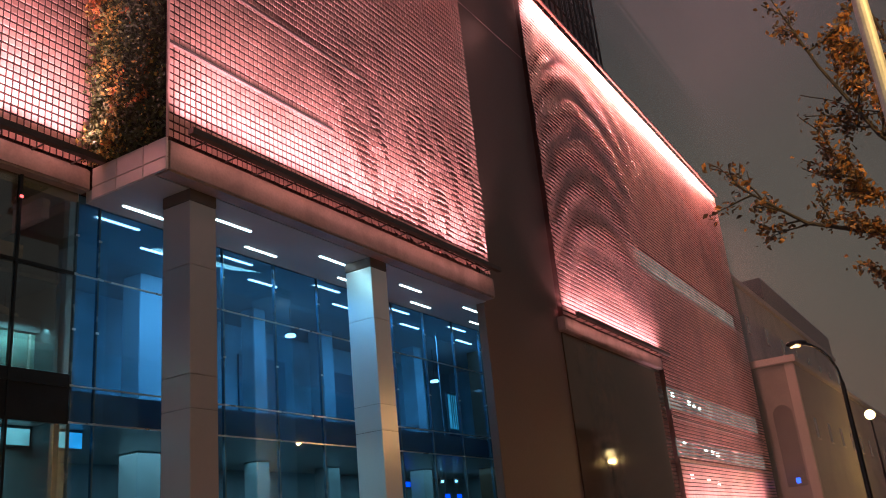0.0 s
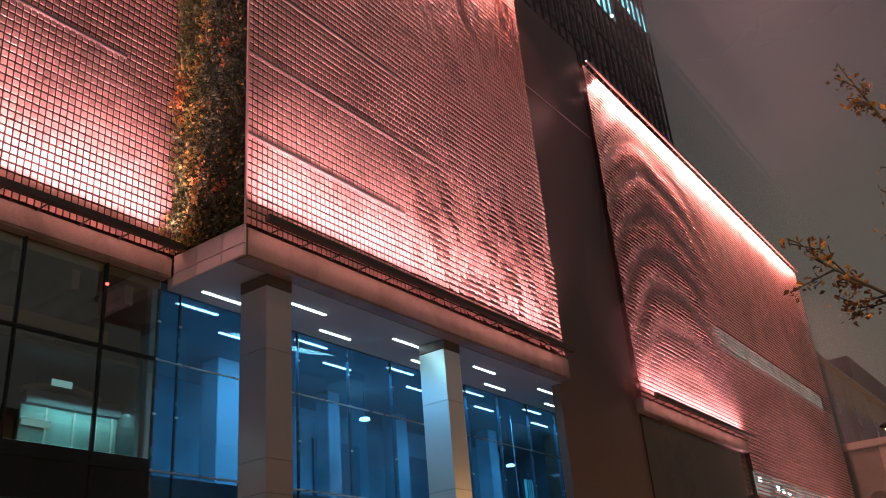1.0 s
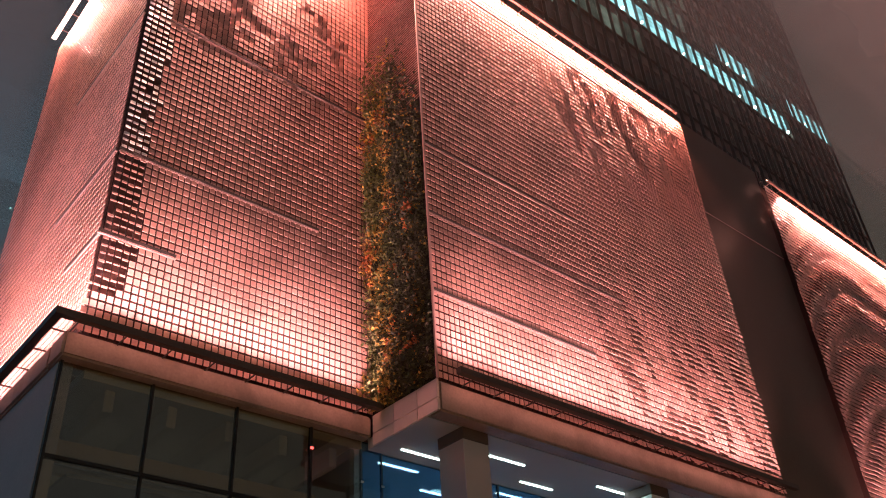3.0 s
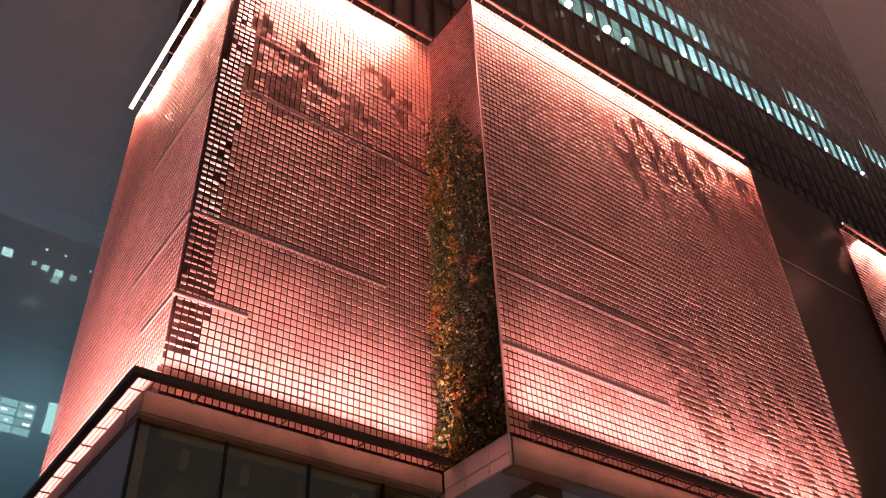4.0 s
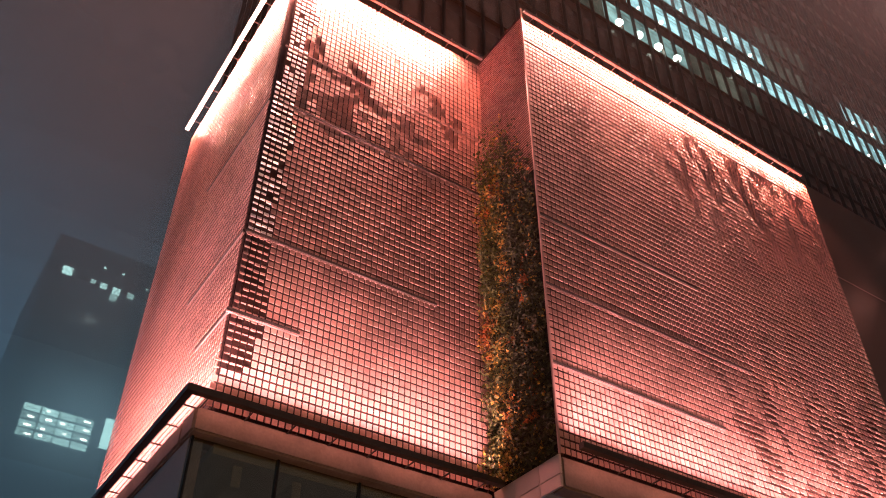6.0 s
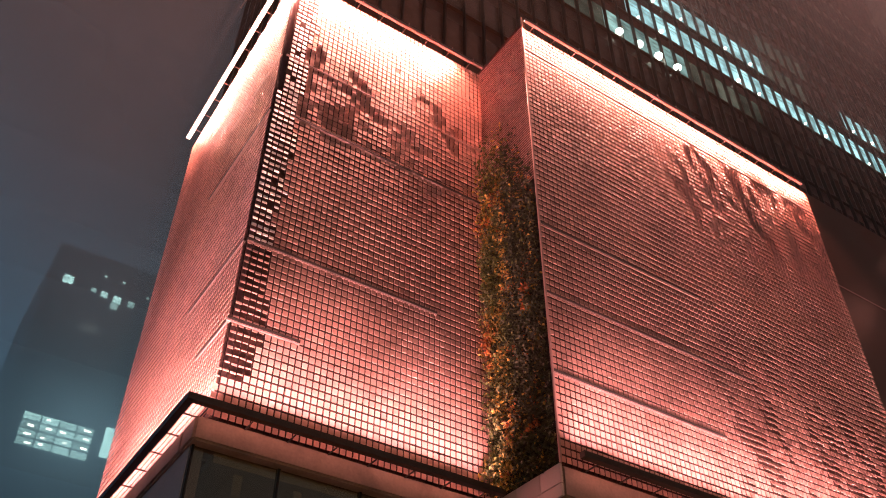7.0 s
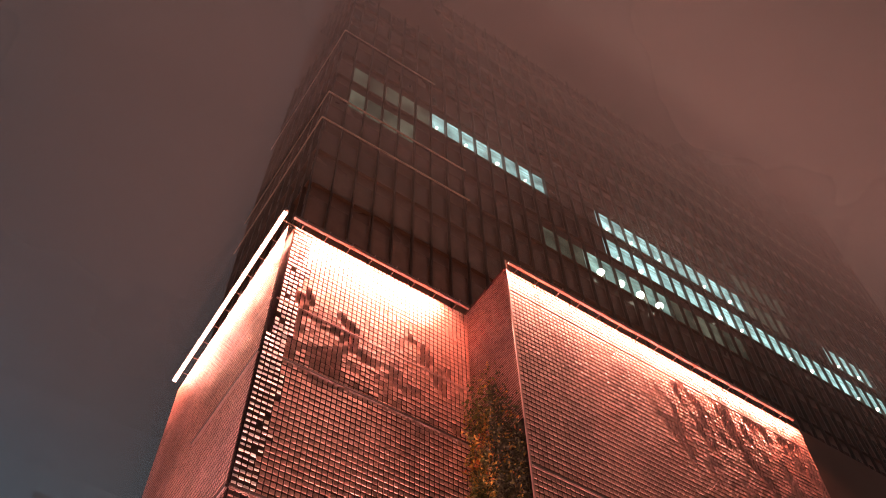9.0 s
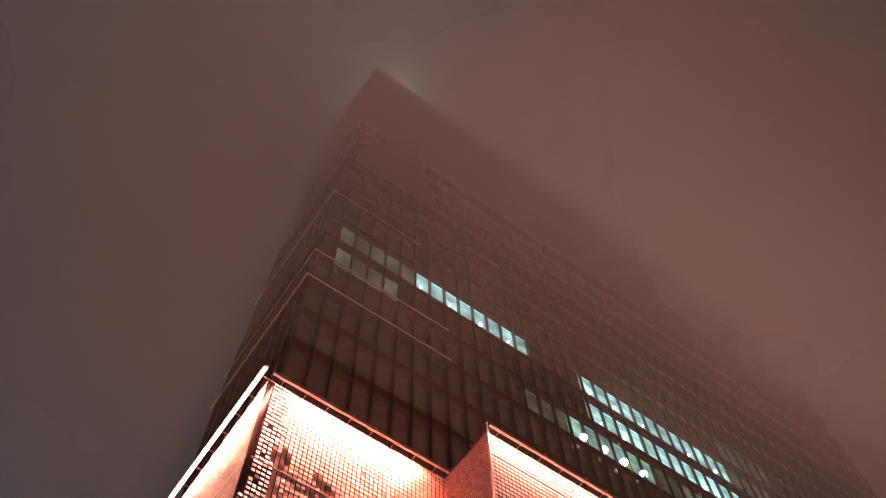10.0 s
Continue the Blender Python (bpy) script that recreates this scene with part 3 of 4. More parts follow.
def trough(name, start, end, out, z, tall=0.18):
    """A dark light trough in front of a screen, held by brackets."""
    a, b, n = Vector(start), Vector(end), Vector(out).normalized()
    u = (b - a).normalized()
    length = (b - a).length
    m = Matrix((u, n, Vector((0, 0, 1)))).transposed().to_4x4()
    m.translation = a
    base = thing(name, "dark metal light trough on brackets below the screen", "light fixture", group="screen light troughs")
    bm = bmesh.new()
    box(bm, 0, length, 0.52, 0.56, z - tall, z, m)
    box(bm, 0, length, 0.68, 0.72, z - tall, z, m)
    box(bm, 0, length, 0.56, 0.68, z - tall, z - tall + 0.04, m)
    for end in (0, length - 0.02):
        box(bm, end, end + 0.02, 0.56, 0.68, z - tall + 0.04, z, m)
    part("trough", bm, M_DARK, base)
    bm = bmesh.new()
    box(bm, 0.05, length - 0.05, 0.585, 0.655, z - 0.10, z - 0.06, m)
    part("diffuser", bm, M_LED_PINK, base, "glowing pink diffuser")
    count = max(2, int(length / 1.2))
    for k in range(count):
        s = (k + 0.5) * length / count
        bm = bmesh.new()
        box(bm, s - 0.012, s + 0.012, 0.0, 0.53, z - tall - 0.02, z - tall + 0.02, m)
        part("bracket", bm, M_DARK, base)
    return base


def top_rail(name, start, end, out, z, reach=0.5, open_glow=False):
    """A linear lamp on short outriggers along the top of a screen."""
    a, b, n = Vector(start), Vector(end), Vector(out).normalized()
    u = (b - a).normalized()
    length = (b - a).length
    m = Matrix((u, n, Vector((0, 0, 1)))).transposed().to_4x4()
    m.translation = a
    base = thing(name, "pink painted light rail on outriggers along the screen's top", "light fixture", group="screen top rails")
    bm = bmesh.new()
    box(bm, 0, length, reach, reach + 0.06, z - 0.05, z + 0.12, m)
    box(bm, 0, length, reach - 0.06, reach, z - 0.05, z - 0.02, m)
    box(bm, 0, length, reach - 0.12, reach, z + 0.08, z + 0.12, m)
    part("rail", bm, M_RAIL, base)
    bm = bmesh.new()
    if open_glow:
        box(bm, 0.02, length - 0.02, reach - 0.10, reach + 0.08, z - 0.06, z - 0.035, m)
    else:
        box(bm, 0.02, length - 0.02, reach - 0.05, reach - 0.02, z + 0.05, z + 0.075, m)
    part("lamp", bm, M_LED_PINK, base, "glowing linear lamp")
    count = max(2, int(length / 1.1))
    for k in range(count):
        s = (k + 0.5) * length / count
        bm = bmesh.new()
        box(bm, s - 0.018, s + 0.018, -0.3, reach + 0.12, z + 0.125, z + 0.16, m)
        box(bm, s - 0.018, s + 0.018, reach + 0.09, reach + 0.12, z - 0.08, z + 0.125, m)
        part("outrigger", bm, M_RAIL, base)
    return base


trough("light_trough", (5.21, 20.0, 0), (14.95, 20.0, 0), (0, -1, 0), 13.22)
trough("light_trough", (15.32, 16.93, 0), (32.9, 16.93, 0), (0, -1, 0), 13.26)
trough("light_trough", (5.93, 19.47, 0), (5.93, 31.6, 0), (-1, 0, 0), 13.22)
trough("light_trough", (41.9, 17.25, 0), (57.5, 17.48, 0), CN, 13.05)
top_rail("top_light_rail", (6.12, 20.0, 0), (15.0, 20.0, 0), (0, -1, 0), 33.36, 0.3)
top_rail("top_light_rail", (15.0, 16.93, 0), (32.5, 16.93, 0), (0, -1, 0), 33.30, 0.3)
top_rail("top_light_rail", (6.25, 19.9, 0), (6.25, 31.4, 0), (-1, 0, 0), 33.86, open_glow=True)
top_rail("top_light_rail", (41.5, 17.25, 0), (86.3, 17.91, 0), CN, 33.40, 0.3)

# ---- glazing ----
YG = 20.3
structure("wall_side_lower", [(5.82, 6.2, 20.4, 32.0, 0, 12.38)], M_PALE, "pale grey rendered side wall below the screen", "wall")
LEVELS = (0.0, 2.9, 5.9, 6.87, 9.97, 12.13)
TOP_A = 12.39
window_a = thing("window_1", "dark curtain wall glazing under the corner block", "window", "structure")
window_b = thing("window_2", "blue-lit glass curtain wall of the entrance hall", "window", "structure")
edges = [5.87, 8.24, 10.68, 13.08, 14.85, 15.6, 18.0, 20.44, 22.94, 25.34, 27.8, 30.25, 32.7, 35.2, 37.7, 40.1, 42.5]
for k, (x0, x1) in enumerate(zip(edges, edges[1:])):
    win = window_a if k < 4 else window_b
    for z0, z1 in zip(LEVELS, LEVELS[1:]):
        z1 = TOP_A if k < 5 and z1 == 12.13 else z1
        if k < 4 and z0 == 5.9:
            box_part("spandrel", (x0 + 0.03, x1 - 0.03, YG - 0.01, YG + 0.02, z0 + 0.02, z1 + 0.3), M_MULLION, win, "dark spandrel panel")
            continue
        z0 = z0 + 0.3 if k < 4 and z0 == 6.87 else z0
        pane = box_part("pane", (x0 + 0.02, x1 - 0.02, YG - 0.012, YG + 0.012, z0 + 0.015, z1 - 0.015), M_GLASS_DARK if k < 4 else M_GLASS_BLUE, win)
        pane.visible_shadow = False
for k, x in enumerate(edges):
    w = 0.034 if k < 4 else 0.011
    box_part("mullion", (x - w, x + w, YG - 0.05, YG + 0.08, 0, TOP_A if k < 4 else 12.13), M_MULLION if k < 4 else M_FIN, window_a if k < 4 else window_b)
    if k >= 4:
        for z in (5.9, 6.87, 8.4, 9.97, 11.1):
            box_part("glass_clamp", (x - 0.05, x + 0.05, YG - 0.07, YG - 0.051, z - 0.03, z + 0.03), M_STEEL, window_b, "small steel glass clamp")
for z in LEVELS[1:-1]:
    box_part("transom", (5.87, 14.81, YG - 0.045, YG + 0.075, z - 0.05, z + 0.05), M_MULLION, window_a)
    box_part("transom", (14.89, 42.5, YG - 0.04, YG + 0.01, z - 0.022, z + 0.022), M_STEEL, window_b, "slim steel transom")

# ---- entrance hall behind the glass ----
structure("floor_hall", [(6.5, 46, 20.5, 31.8, 5.95, 6.8), (6.5, 46, 20.5, 31.8, -0.1, 0.02)], mat("hall_floor_stone", (0.36, 0.36, 0.35), 0.35, vary=0.15), "pale stone floor slabs of the entrance hall", "floor")
structure("ceiling_hall", [(6.5, 46, 20.42, 31.8, 12.15, 12.4)], M_SOFFIT, "pale ceiling of the entrance hall", "ceiling")
structure("wall_hall_back", [(6.5, 46, 27.0, 27.3, 0.02, 12.15)], M_INNER, "blue-grey painted back wall of the hall", "wall")
structure("wall_hall_end", [(45.9, 46.2, 20.5, 27, 0.02, 12.15)], M_INNER, "blue-grey painted end wall of the hall", "wall")
structure("wall_hall_divider", [(14.58, 14.74, 20.5, 27, 0.02, 12.15)], M_INNER_DARK, "dark partition beside the hall", "wall")
# the nearest pillar is white, the others take the darker wall colour
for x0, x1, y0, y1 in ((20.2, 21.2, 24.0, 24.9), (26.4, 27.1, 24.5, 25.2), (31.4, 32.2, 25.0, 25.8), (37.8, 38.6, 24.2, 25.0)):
    structure("wall_hall_pillar", [(x0, x1, y0, y1, 0.02, 12.15)], M_PILLAR if x0 < 21 else M_INNER, "plastered pillar in the hall", "pillar", 0.02)
for x0, x1 in ((16.2, 19.4), (22.4, 25.6), (28.0, 31.0), (34, 36.5)):
    structure("wall_hall_panel", [(x0, x1, 26.9, 26.98, 6.85, 10.9)], M_INNER_DARK, "dark panelled recess on the hall's back wall", "panel", 0.01)
row_x = {18.60: 18.5, 19.68: 15.9, 20.85: 15.95, 22.05: 18.55}
for y, x in row_x.items():
    while x < 44:
        if not (x > 40 and y < 20.3):
            lamp = thing("linear_ceiling_light", "slim white linear light set in the ceiling", "ceiling light", group="linear ceiling lights", at=(x, y, 12.15))
            box_part("diffuser", (0, 1.52, -0.035, 0.035, -0.03, -0.004), M_LED_WHITE, lamp)
            box_part("frame", (-0.02, 1.54, -0.05, 0.05, -0.004, 0.02), M_STEEL, lamp)
        x += 5.0
line_lamp("hall_lighting", (15.9, 22.0, 12.0), (44.0, 22.0, 12.0), (0, 0.2, -1), 39.0, (0.55, 0.82, 1.0), 3.0)
line_lamp("hall_lighting_lower", (15.9, 23.5, 5.9), (44.0, 23.5, 5.9), (0, 0, -1), 16.0, (0.95, 0.86, 0.60), 3.0)
line_lamp("office_lighting", (11.9, 21.0, 8.5), (14.6, 21.0, 8.5), (0, 0.5, -1), 8.5, (0.5, 0.92, 0.95), 0.12)
line_lamp("portico_lighting", (18.5, 19.1, 12.08), (24.4, 19.1, 12.08), (0.1, -0.1, -1), 11.0, (0.45, 0.88, 1.0), 0.5)
line_lamp("office_lighting_lower", (7.5, 23.5, 5.85), (14.5, 23.5, 5.85), (0, 0.3, -1), 24.0, (0.5, 0.9, 1.0), 1.0)
structure("wall_office_screen", [(11.75, 14.7, 21.5, 21.6, 6.8, 8.45)], M_OFFICE, "teal-lit office partition behind dark glass", "partition")
structure("trim_office_beam", [(11.75, 14.7, 21.3, 21.49, 8.46, 8.82)], M_INNER_DARK, "dark beam above the office partition", "beam", 0.02)
for x in (12.45, 13.25, 13.9, 14.4):
    structure("trim_partition_post", [(x - 0.035, x + 0.035, 21.46, 21.497, 6.8, 8.45)], M_PILLAR, "pale post of the office partition", "post", 0.006)
bm = bmesh.new()
tube(bm, [(12.2 + 0.4 * k, 22.4, 9.12 + 0.30 * math.sin(0.5 * k)) for k in range(7)], [0.10] * 7, 10)
duct = thing("air_duct", "pale round air duct curving under the office ceiling", "duct")
part("pipe", bm, M_PALE, duct)
for x in (12.6, 14.2):
    box_part("hanger", (x - 0.012, x + 0.012, 22.39, 22.41, 9.2, 9.71), M_DARK, duct)
for x0, x1, y, z in ((12.75, 13.35, 21.9, 9.3), (11.8, 12.6, 21.47, 8.0)):
    lamp = thing("office_light_panel", "small pale light panel behind dark glass", "office light", group="office light panels", at=(x0, y, z))
    box_part("diffuser", (0, x1 - x0, -0.02, 0.0, -0.09, 0.09), M_LIT_PANEL, lamp)
    box_part("frame", (-0.02, x1 - x0 + 0.02, 0.0, 0.03, -0.11, 0.11), M_STEEL, lamp)
    if z > 9:
        box_part("hanger", (0.28, 0.31, 0.005, 0.025, 0.11, 0.41), M_DARK, lamp)
for k in range(5):
    structure("trim_office_joist", [(7.2 + 1.7 * k, 7.45 + 1.7 * k, 20.7, 26.8, 11.55, 12.14)], M_PALE, "grey joist below the upper ceiling", "joist", 0.02)
structure("trim_office_service", [(6.6, 14.7, 22.3, 22.9, 10.9, 11.3), (6.6, 14.7, 24.0, 24.3, 11.1, 11.3)], M_STUCCO, "brown service tray behind dark glass", "cable tray", 0.02)
line_lamp("office_lighting_upper", (7.0, 23.4, 10.1), (14.4, 23.4, 10.1), (0, -0.2, 1), 0.45, (0.9, 0.72, 0.52), 0.3)
structure("ceiling_office", [(6.6, 14.7, 20.6, 26.9, 9.7, 9.8)], M_INNER_DARK, "dark office ceiling", "ceiling")
for x, y, z in ((22.3, 24.6, 10.4), (27.6, 23.6, 10.9), (39.3, 24.0, 10.4)):
    lamp = thing("pendant_light", "white disc pendant light hanging in the hall", "pendant light", group="pendant lights", at=(x, y, z))
    bm = bmesh.new()
    tube(bm, [(0, 0, 0), (0, 0, 0.03), (0, 0, 0.10)], [0.20, 0.23, 0.19], 20)
    part("shade", bm, M_LED_WHITE, lamp)
    bm = bmesh.new()
    tube(bm, [(0, 0, 0.10), (0, 0, 12.15 - z)], [0.012, 0.012], 6)
    part("cord", bm, M_CABLE, lamp)
cyan = glow("cyan_cove_light", (0.25, 0.62, 0.80), 1.0, 0.0, 0.8)
for x, w in ((12.2, 2.3), (14.8, 1.3)):
    strip = thing("cove_light", "wide cyan cove light under the lower hall ceiling", "ceiling light", group="cove lights", at=(x, 21.5, 5.95))
    box_part("diffuser", (0, w, -0.12, -0.101, -0.5, -0.08), cyan, strip)
    box_part("box", (-0.03, w + 0.03, -0.1, 0.3, -0.52, 0.0), M_INNER_DARK, strip, "dark boxed ceiling edge")
for x in (35.5, 36.5):
    rod = thing("tension_rod", "slim steel tension rod between hall floor and ceiling", "steel rod", group="tension rods", at=(x, 22.0, 6.8))
    bm = bmesh.new()
    tube(bm, [(0, 0, 0), (0, 0, 5.35)], [0.022, 0.022], 8)
    part("rod", bm, M_STEEL, rod)
    for z in (0.0, 1.9, 3.6, 5.28):
        bm = bmesh.new()
        tube(bm, [(0, 0, z), (0, 0, z + 0.07)], [0.05, 0.05], 10)
        part("coupling", bm, M_STEEL, rod)
door = thing("lit_doorway", "narrow doorway glowing pale teal through blinds", "doorway", at=(43.05, 25.5, 6.8))
box_part("frame", (-0.1, 0.95, 0.03, 0.12, 0, 3.75), M_INNER_DARK, door)
box_part("light", (0.0, 0.85, 0.0, 0.025, 1.7, 3.6), glow("teal_doorway_light", (0.40, 0.85, 0.85), 0.55, 0.0, 1.5), door, "pale teal lit glass")
for x in (0.2, 0.42, 0.64):
    box_part("blind", (x, x + 0.07, -0.03, -0.005, 1.7, 3.6), M_OFFICE, door)
for x, z, material, label in ((37.5, 5.3, M_LAMP_BLUE, "blue"), (41.2, 4.75, M_LAMP_BLUE, "blue"), (42.4, 4.75, M_LAMP_BLUE, "blue"), (40.8, 5.5, M_LAMP_WHITE, "white"), (42.2, 5.55, M_LAMP_WHITE, "white")):
    lamp = thing("shop_lamp", "small " + label + " lamp hanging in the lower hall", "lamp", group="lower hall lamps", at=(x, 25.0, z))
    box_part("lens", (-0.22, 0.22, -0.03, 0.0, -0.12, 0.12) if label == "blue" else (-0.1, 0.1, -0.03, 0.0, -0.06, 0.06), material, lamp)
    box_part("housing", (-0.24, 0.24, 0.0, 0.06, -0.14, 0.14), M_DARK, lamp)
    box_part("hanger", (-0.01, 0.01, 0.02, 0.04, 0.14, 5.95 - z), M_DARK, lamp)
alarm = thing("alarm_lamp", "small red alarm lamp on a mullion", "lamp", at=(13.05, YG - 0.1, 11.72))
box_part("housing", (-0.05, 0.05, 0.0, 0.05, -0.05, 0.05), M_DARK, alarm)
box_part("lens", (-0.04, 0.04, -0.04, 0.0, -0.03, 0.03), M_LAMP_RED, alarm, "red glowing lens")

# ---- columns ----
for x0, x1, y0, y1 in ((16.33, 17.32, 17.42, 18.5), (24.88, 25.86, 17.43, 18.55)):
    col = thing("column", "square portico column clad in brushed metal sheets", "column", group="portico columns")
    for z0, z1 in ((0.02, 3.0), (3.012, 5.95), (5.962, 6.85), (6.862, 9.9), (9.912, 11.78)):
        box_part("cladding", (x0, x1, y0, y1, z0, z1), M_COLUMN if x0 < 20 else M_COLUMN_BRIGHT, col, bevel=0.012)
    box_part("core", (x0 + 0.03, x1 - 0.03, y0 + 0.03, y1 - 0.03, 0.0, 12.14), M_COLUMN_CAP, col, "dark recessed core")
    box_part("collar", (x0 - 0.01, x1 + 0.01, y0 - 0.01, y1 + 0.01, 11.80, 12.14), M_COLUMN_CAP, col, "dark collar under the soffit", 0.01)

# ---- climbing plants on the return wall ----
climbers = thing("climbing_plants", "autumn climbers, olive to rust, on the return wall", "climbing plant", at=(15.06, 20.0, 13.13))
box_part("backing", (0.02, 0.09, -3.0, 0.0, 0.0, 11.2), M_SOIL, climbers, "dark felt backing")


def leaf_mesh(name, places, material, parent, big=0.13, label=""):
    """Many small folded leaves at places with a droop."""
    verts, faces = [], []
    for p in places:
        s = big * random.uniform(0.55, 1.3)
        d = Euler((random.uniform(-1.2, 1.2), random.uniform(-0.9, 1.2), random.uniform(0, 6.28))).to_matrix()
        i = len(verts)
        for q in ((-0.5, 0, 0), (0, 0.32, 0.10), (0.55, 0, -0.05), (0, -0.32, 0.10), (0, 0, 0)):
            verts.append(Vector(p) + d @ (Vector(q) * s))
        faces += [(i, i + 4, i + 1), (i + 1, i + 4, i + 2), (i, i + 3, i + 4), (i + 3, i + 2, i + 4)]
    return tagged(raw_mesh(name, verts, faces, material, parent, label), kind="stuff")


sets = {"gold": [], "green": [], "rust": [], "shade": []}
rg = random.Random(4)
while sum(len(v) for v in sets.values()) < 17500:
    v, z = rg.random() * 3.0, rg.random() * 16.0
    top = 15.6 - 2.6 * smooth(v, 1.4, 2.9) + 1.1 * noise.noise(Vector((v * 2.4, 0, 1)))
    if z > top or rg.random() < 0.93 * smooth(z, top - 4.2, top) + 0.25 * smooth(fbm(v * 2, z, 1.2, 41), 0.1, 0.6):
        continue
    tuft = fbm(v * 1.6, z, 0.9, 11)
    depth = 0.03 + (0.16 + 0.24 * (1 - smooth(v, 0.2, 1.2))) * rg.random() * (1 + tuft)
    kind = fbm(v * 1.4, z * 0.8, 0.8, 21) + rg.uniform(-0.35, 0.35)
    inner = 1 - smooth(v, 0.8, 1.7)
    # outer half: shade put into the leaf colour
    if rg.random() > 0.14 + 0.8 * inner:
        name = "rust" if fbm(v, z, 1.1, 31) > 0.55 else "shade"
    else:
        name = "rust" if kind > 0.42 else "gold" if kind > 0.02 else "green"
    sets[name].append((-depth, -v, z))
for key, material, label in (("gold", M_IVY_GOLD, "golden leaves"), ("green", M_IVY_GREEN, "olive green leaves"), ("rust", M_IVY_RUST, "rust-leaves coloured orange as if lamp-lit"), ("shade", M_IVY_SHADE, "dark leaves standing in for shade")):
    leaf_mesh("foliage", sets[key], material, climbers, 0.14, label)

# ---- the tower ----
K = 23.5 / 22.0


def tz(z):
    return 1.6 + (z - 1.6) * K


TX0, TX1, TY, TY1 = 7.65, 75.6, 23.5, 35.4
ROOF, STOREY, BAND = 113.0, 3.56 * K, 2.4 * K
MUL = 1.215 * K


def tx(z):
    """The tower's corner, which leans in a little above the tenth storey."""
    return TX0 + 0.018 * max(0, z - 50)


def lean_box(name, x0, x1, y0, y1, z0, z1, material, label=""):
    """A box of the tower whose sides follow the leaning corner between z0 and z1."""
    bm = bmesh.new()
    box(bm, x0, x1, y0, y1, z0, z1)
    for v in bm.verts:
        if v.co.x < TX0 + 0.6:
            v.co.x += tx(v.co.z) - TX0
    return part(name, bm, material, tower, label)


tower = thing("office_tower", "dark glass office tower rising into low cloud, few windows lit", "tower")
for z0, z1 in ((33.96, 50.0), (50.0, ROOF)):
    lean_box("wall", TX0 + 0.25, TX1 - 0.25, TY + 0.25, TY1, z0, z1, M_TOWER, "dark spandrel cladding")
sills = [tz(48.2) + STOREY * k for k in range(-3, 17)]
for k, z in enumerate(sills):
    x = tx(z)
    # pale strips only as far along as these sills look lit from below
    if k - 3 in (0, 1, 4):
        end, z = {0: 18.4, 1: 18.2, 4: 15.8}[k - 3], z - 0.3
        box_part("ledge", (x - 0.20, end, TY - 0.20, TY - 0.11, z - 0.07, z), M_LEDGE, tower, "pale sill strip standing in for LED light on the sill")
        box_part("ledge", (x - 0.23, x - 0.15, TY - 0.12, TY1, z - 0.075, z - 0.004), M_LEDGE, tower, "pale sill strip standing in for LED light on the sill")
        box_part("sill", (end, TX1 + 0.05, TY + 0.04, TY + 0.25, z + 0.21, z + 0.3), M_TOWER_SILL, tower)
        continue
    box_part("sill", (x - 0.05, TX1 + 0.05, TY + 0.04, TY + 0.25, z - 0.09, z), M_TOWER_SILL, tower)
    box_part("sill", (x - 0.06, x + 0.25, TY + 0.25, TY1, z - 0.09, z), M_TOWER_SILL, tower)
count = int((TX1 - TX0) / MUL)
for k in range(count + 1):
    x = TX0 + 0.05 + k * MUL
    for z0, z1 in ((34.0, 50.0), (50.0, ROOF)):
        lean_box("mullion", x - 0.045, x + 0.045, TY - 0.12, TY + 0.1, z0, z1, M_TOWER_RIB)
for k in range(int((TY1 - TY) / MUL)):
    y = TY + 0.6 + k * MUL
    for z0, z1 in ((34.0, 50.0), (50.0, ROOF)):
        lean_box("mullion", TX0 - 0.14, TX0 + 0.1, y - 0.045, y + 0.045, z0, z1, M_TOWER_RIB)
# lit and half-lit offices, by storey: from and to along the front
lit = {0: [(28.7, 36.6)], 1: [(31.6, 66.6)], 2: [(14.9, 26.1), (31.6, 47.1), (56.8, 62.4), (68.1, 75.6)]}
dim = {2: [(8.5, 14.9), (47.1, 52.0)], 1: [(8.5, 13.9)], 0: [(24.9, 28.7), (36.6, 43.8)], 3: [(47, 53.4)]}
verts, faces = [], []


def inside(spans, x):
    return any(a <= x <= b for a, b in spans)


def downlight(x, z, size):
    bm = bmesh.new()
    bmesh.ops.create_icosphere(bm, subdivisions=2, radius=size, matrix=Matrix.Translation((x, TY + 0.02, z)))
    part("downlight", bm, M_LAMP_WHITE, tower, "white office downlight")


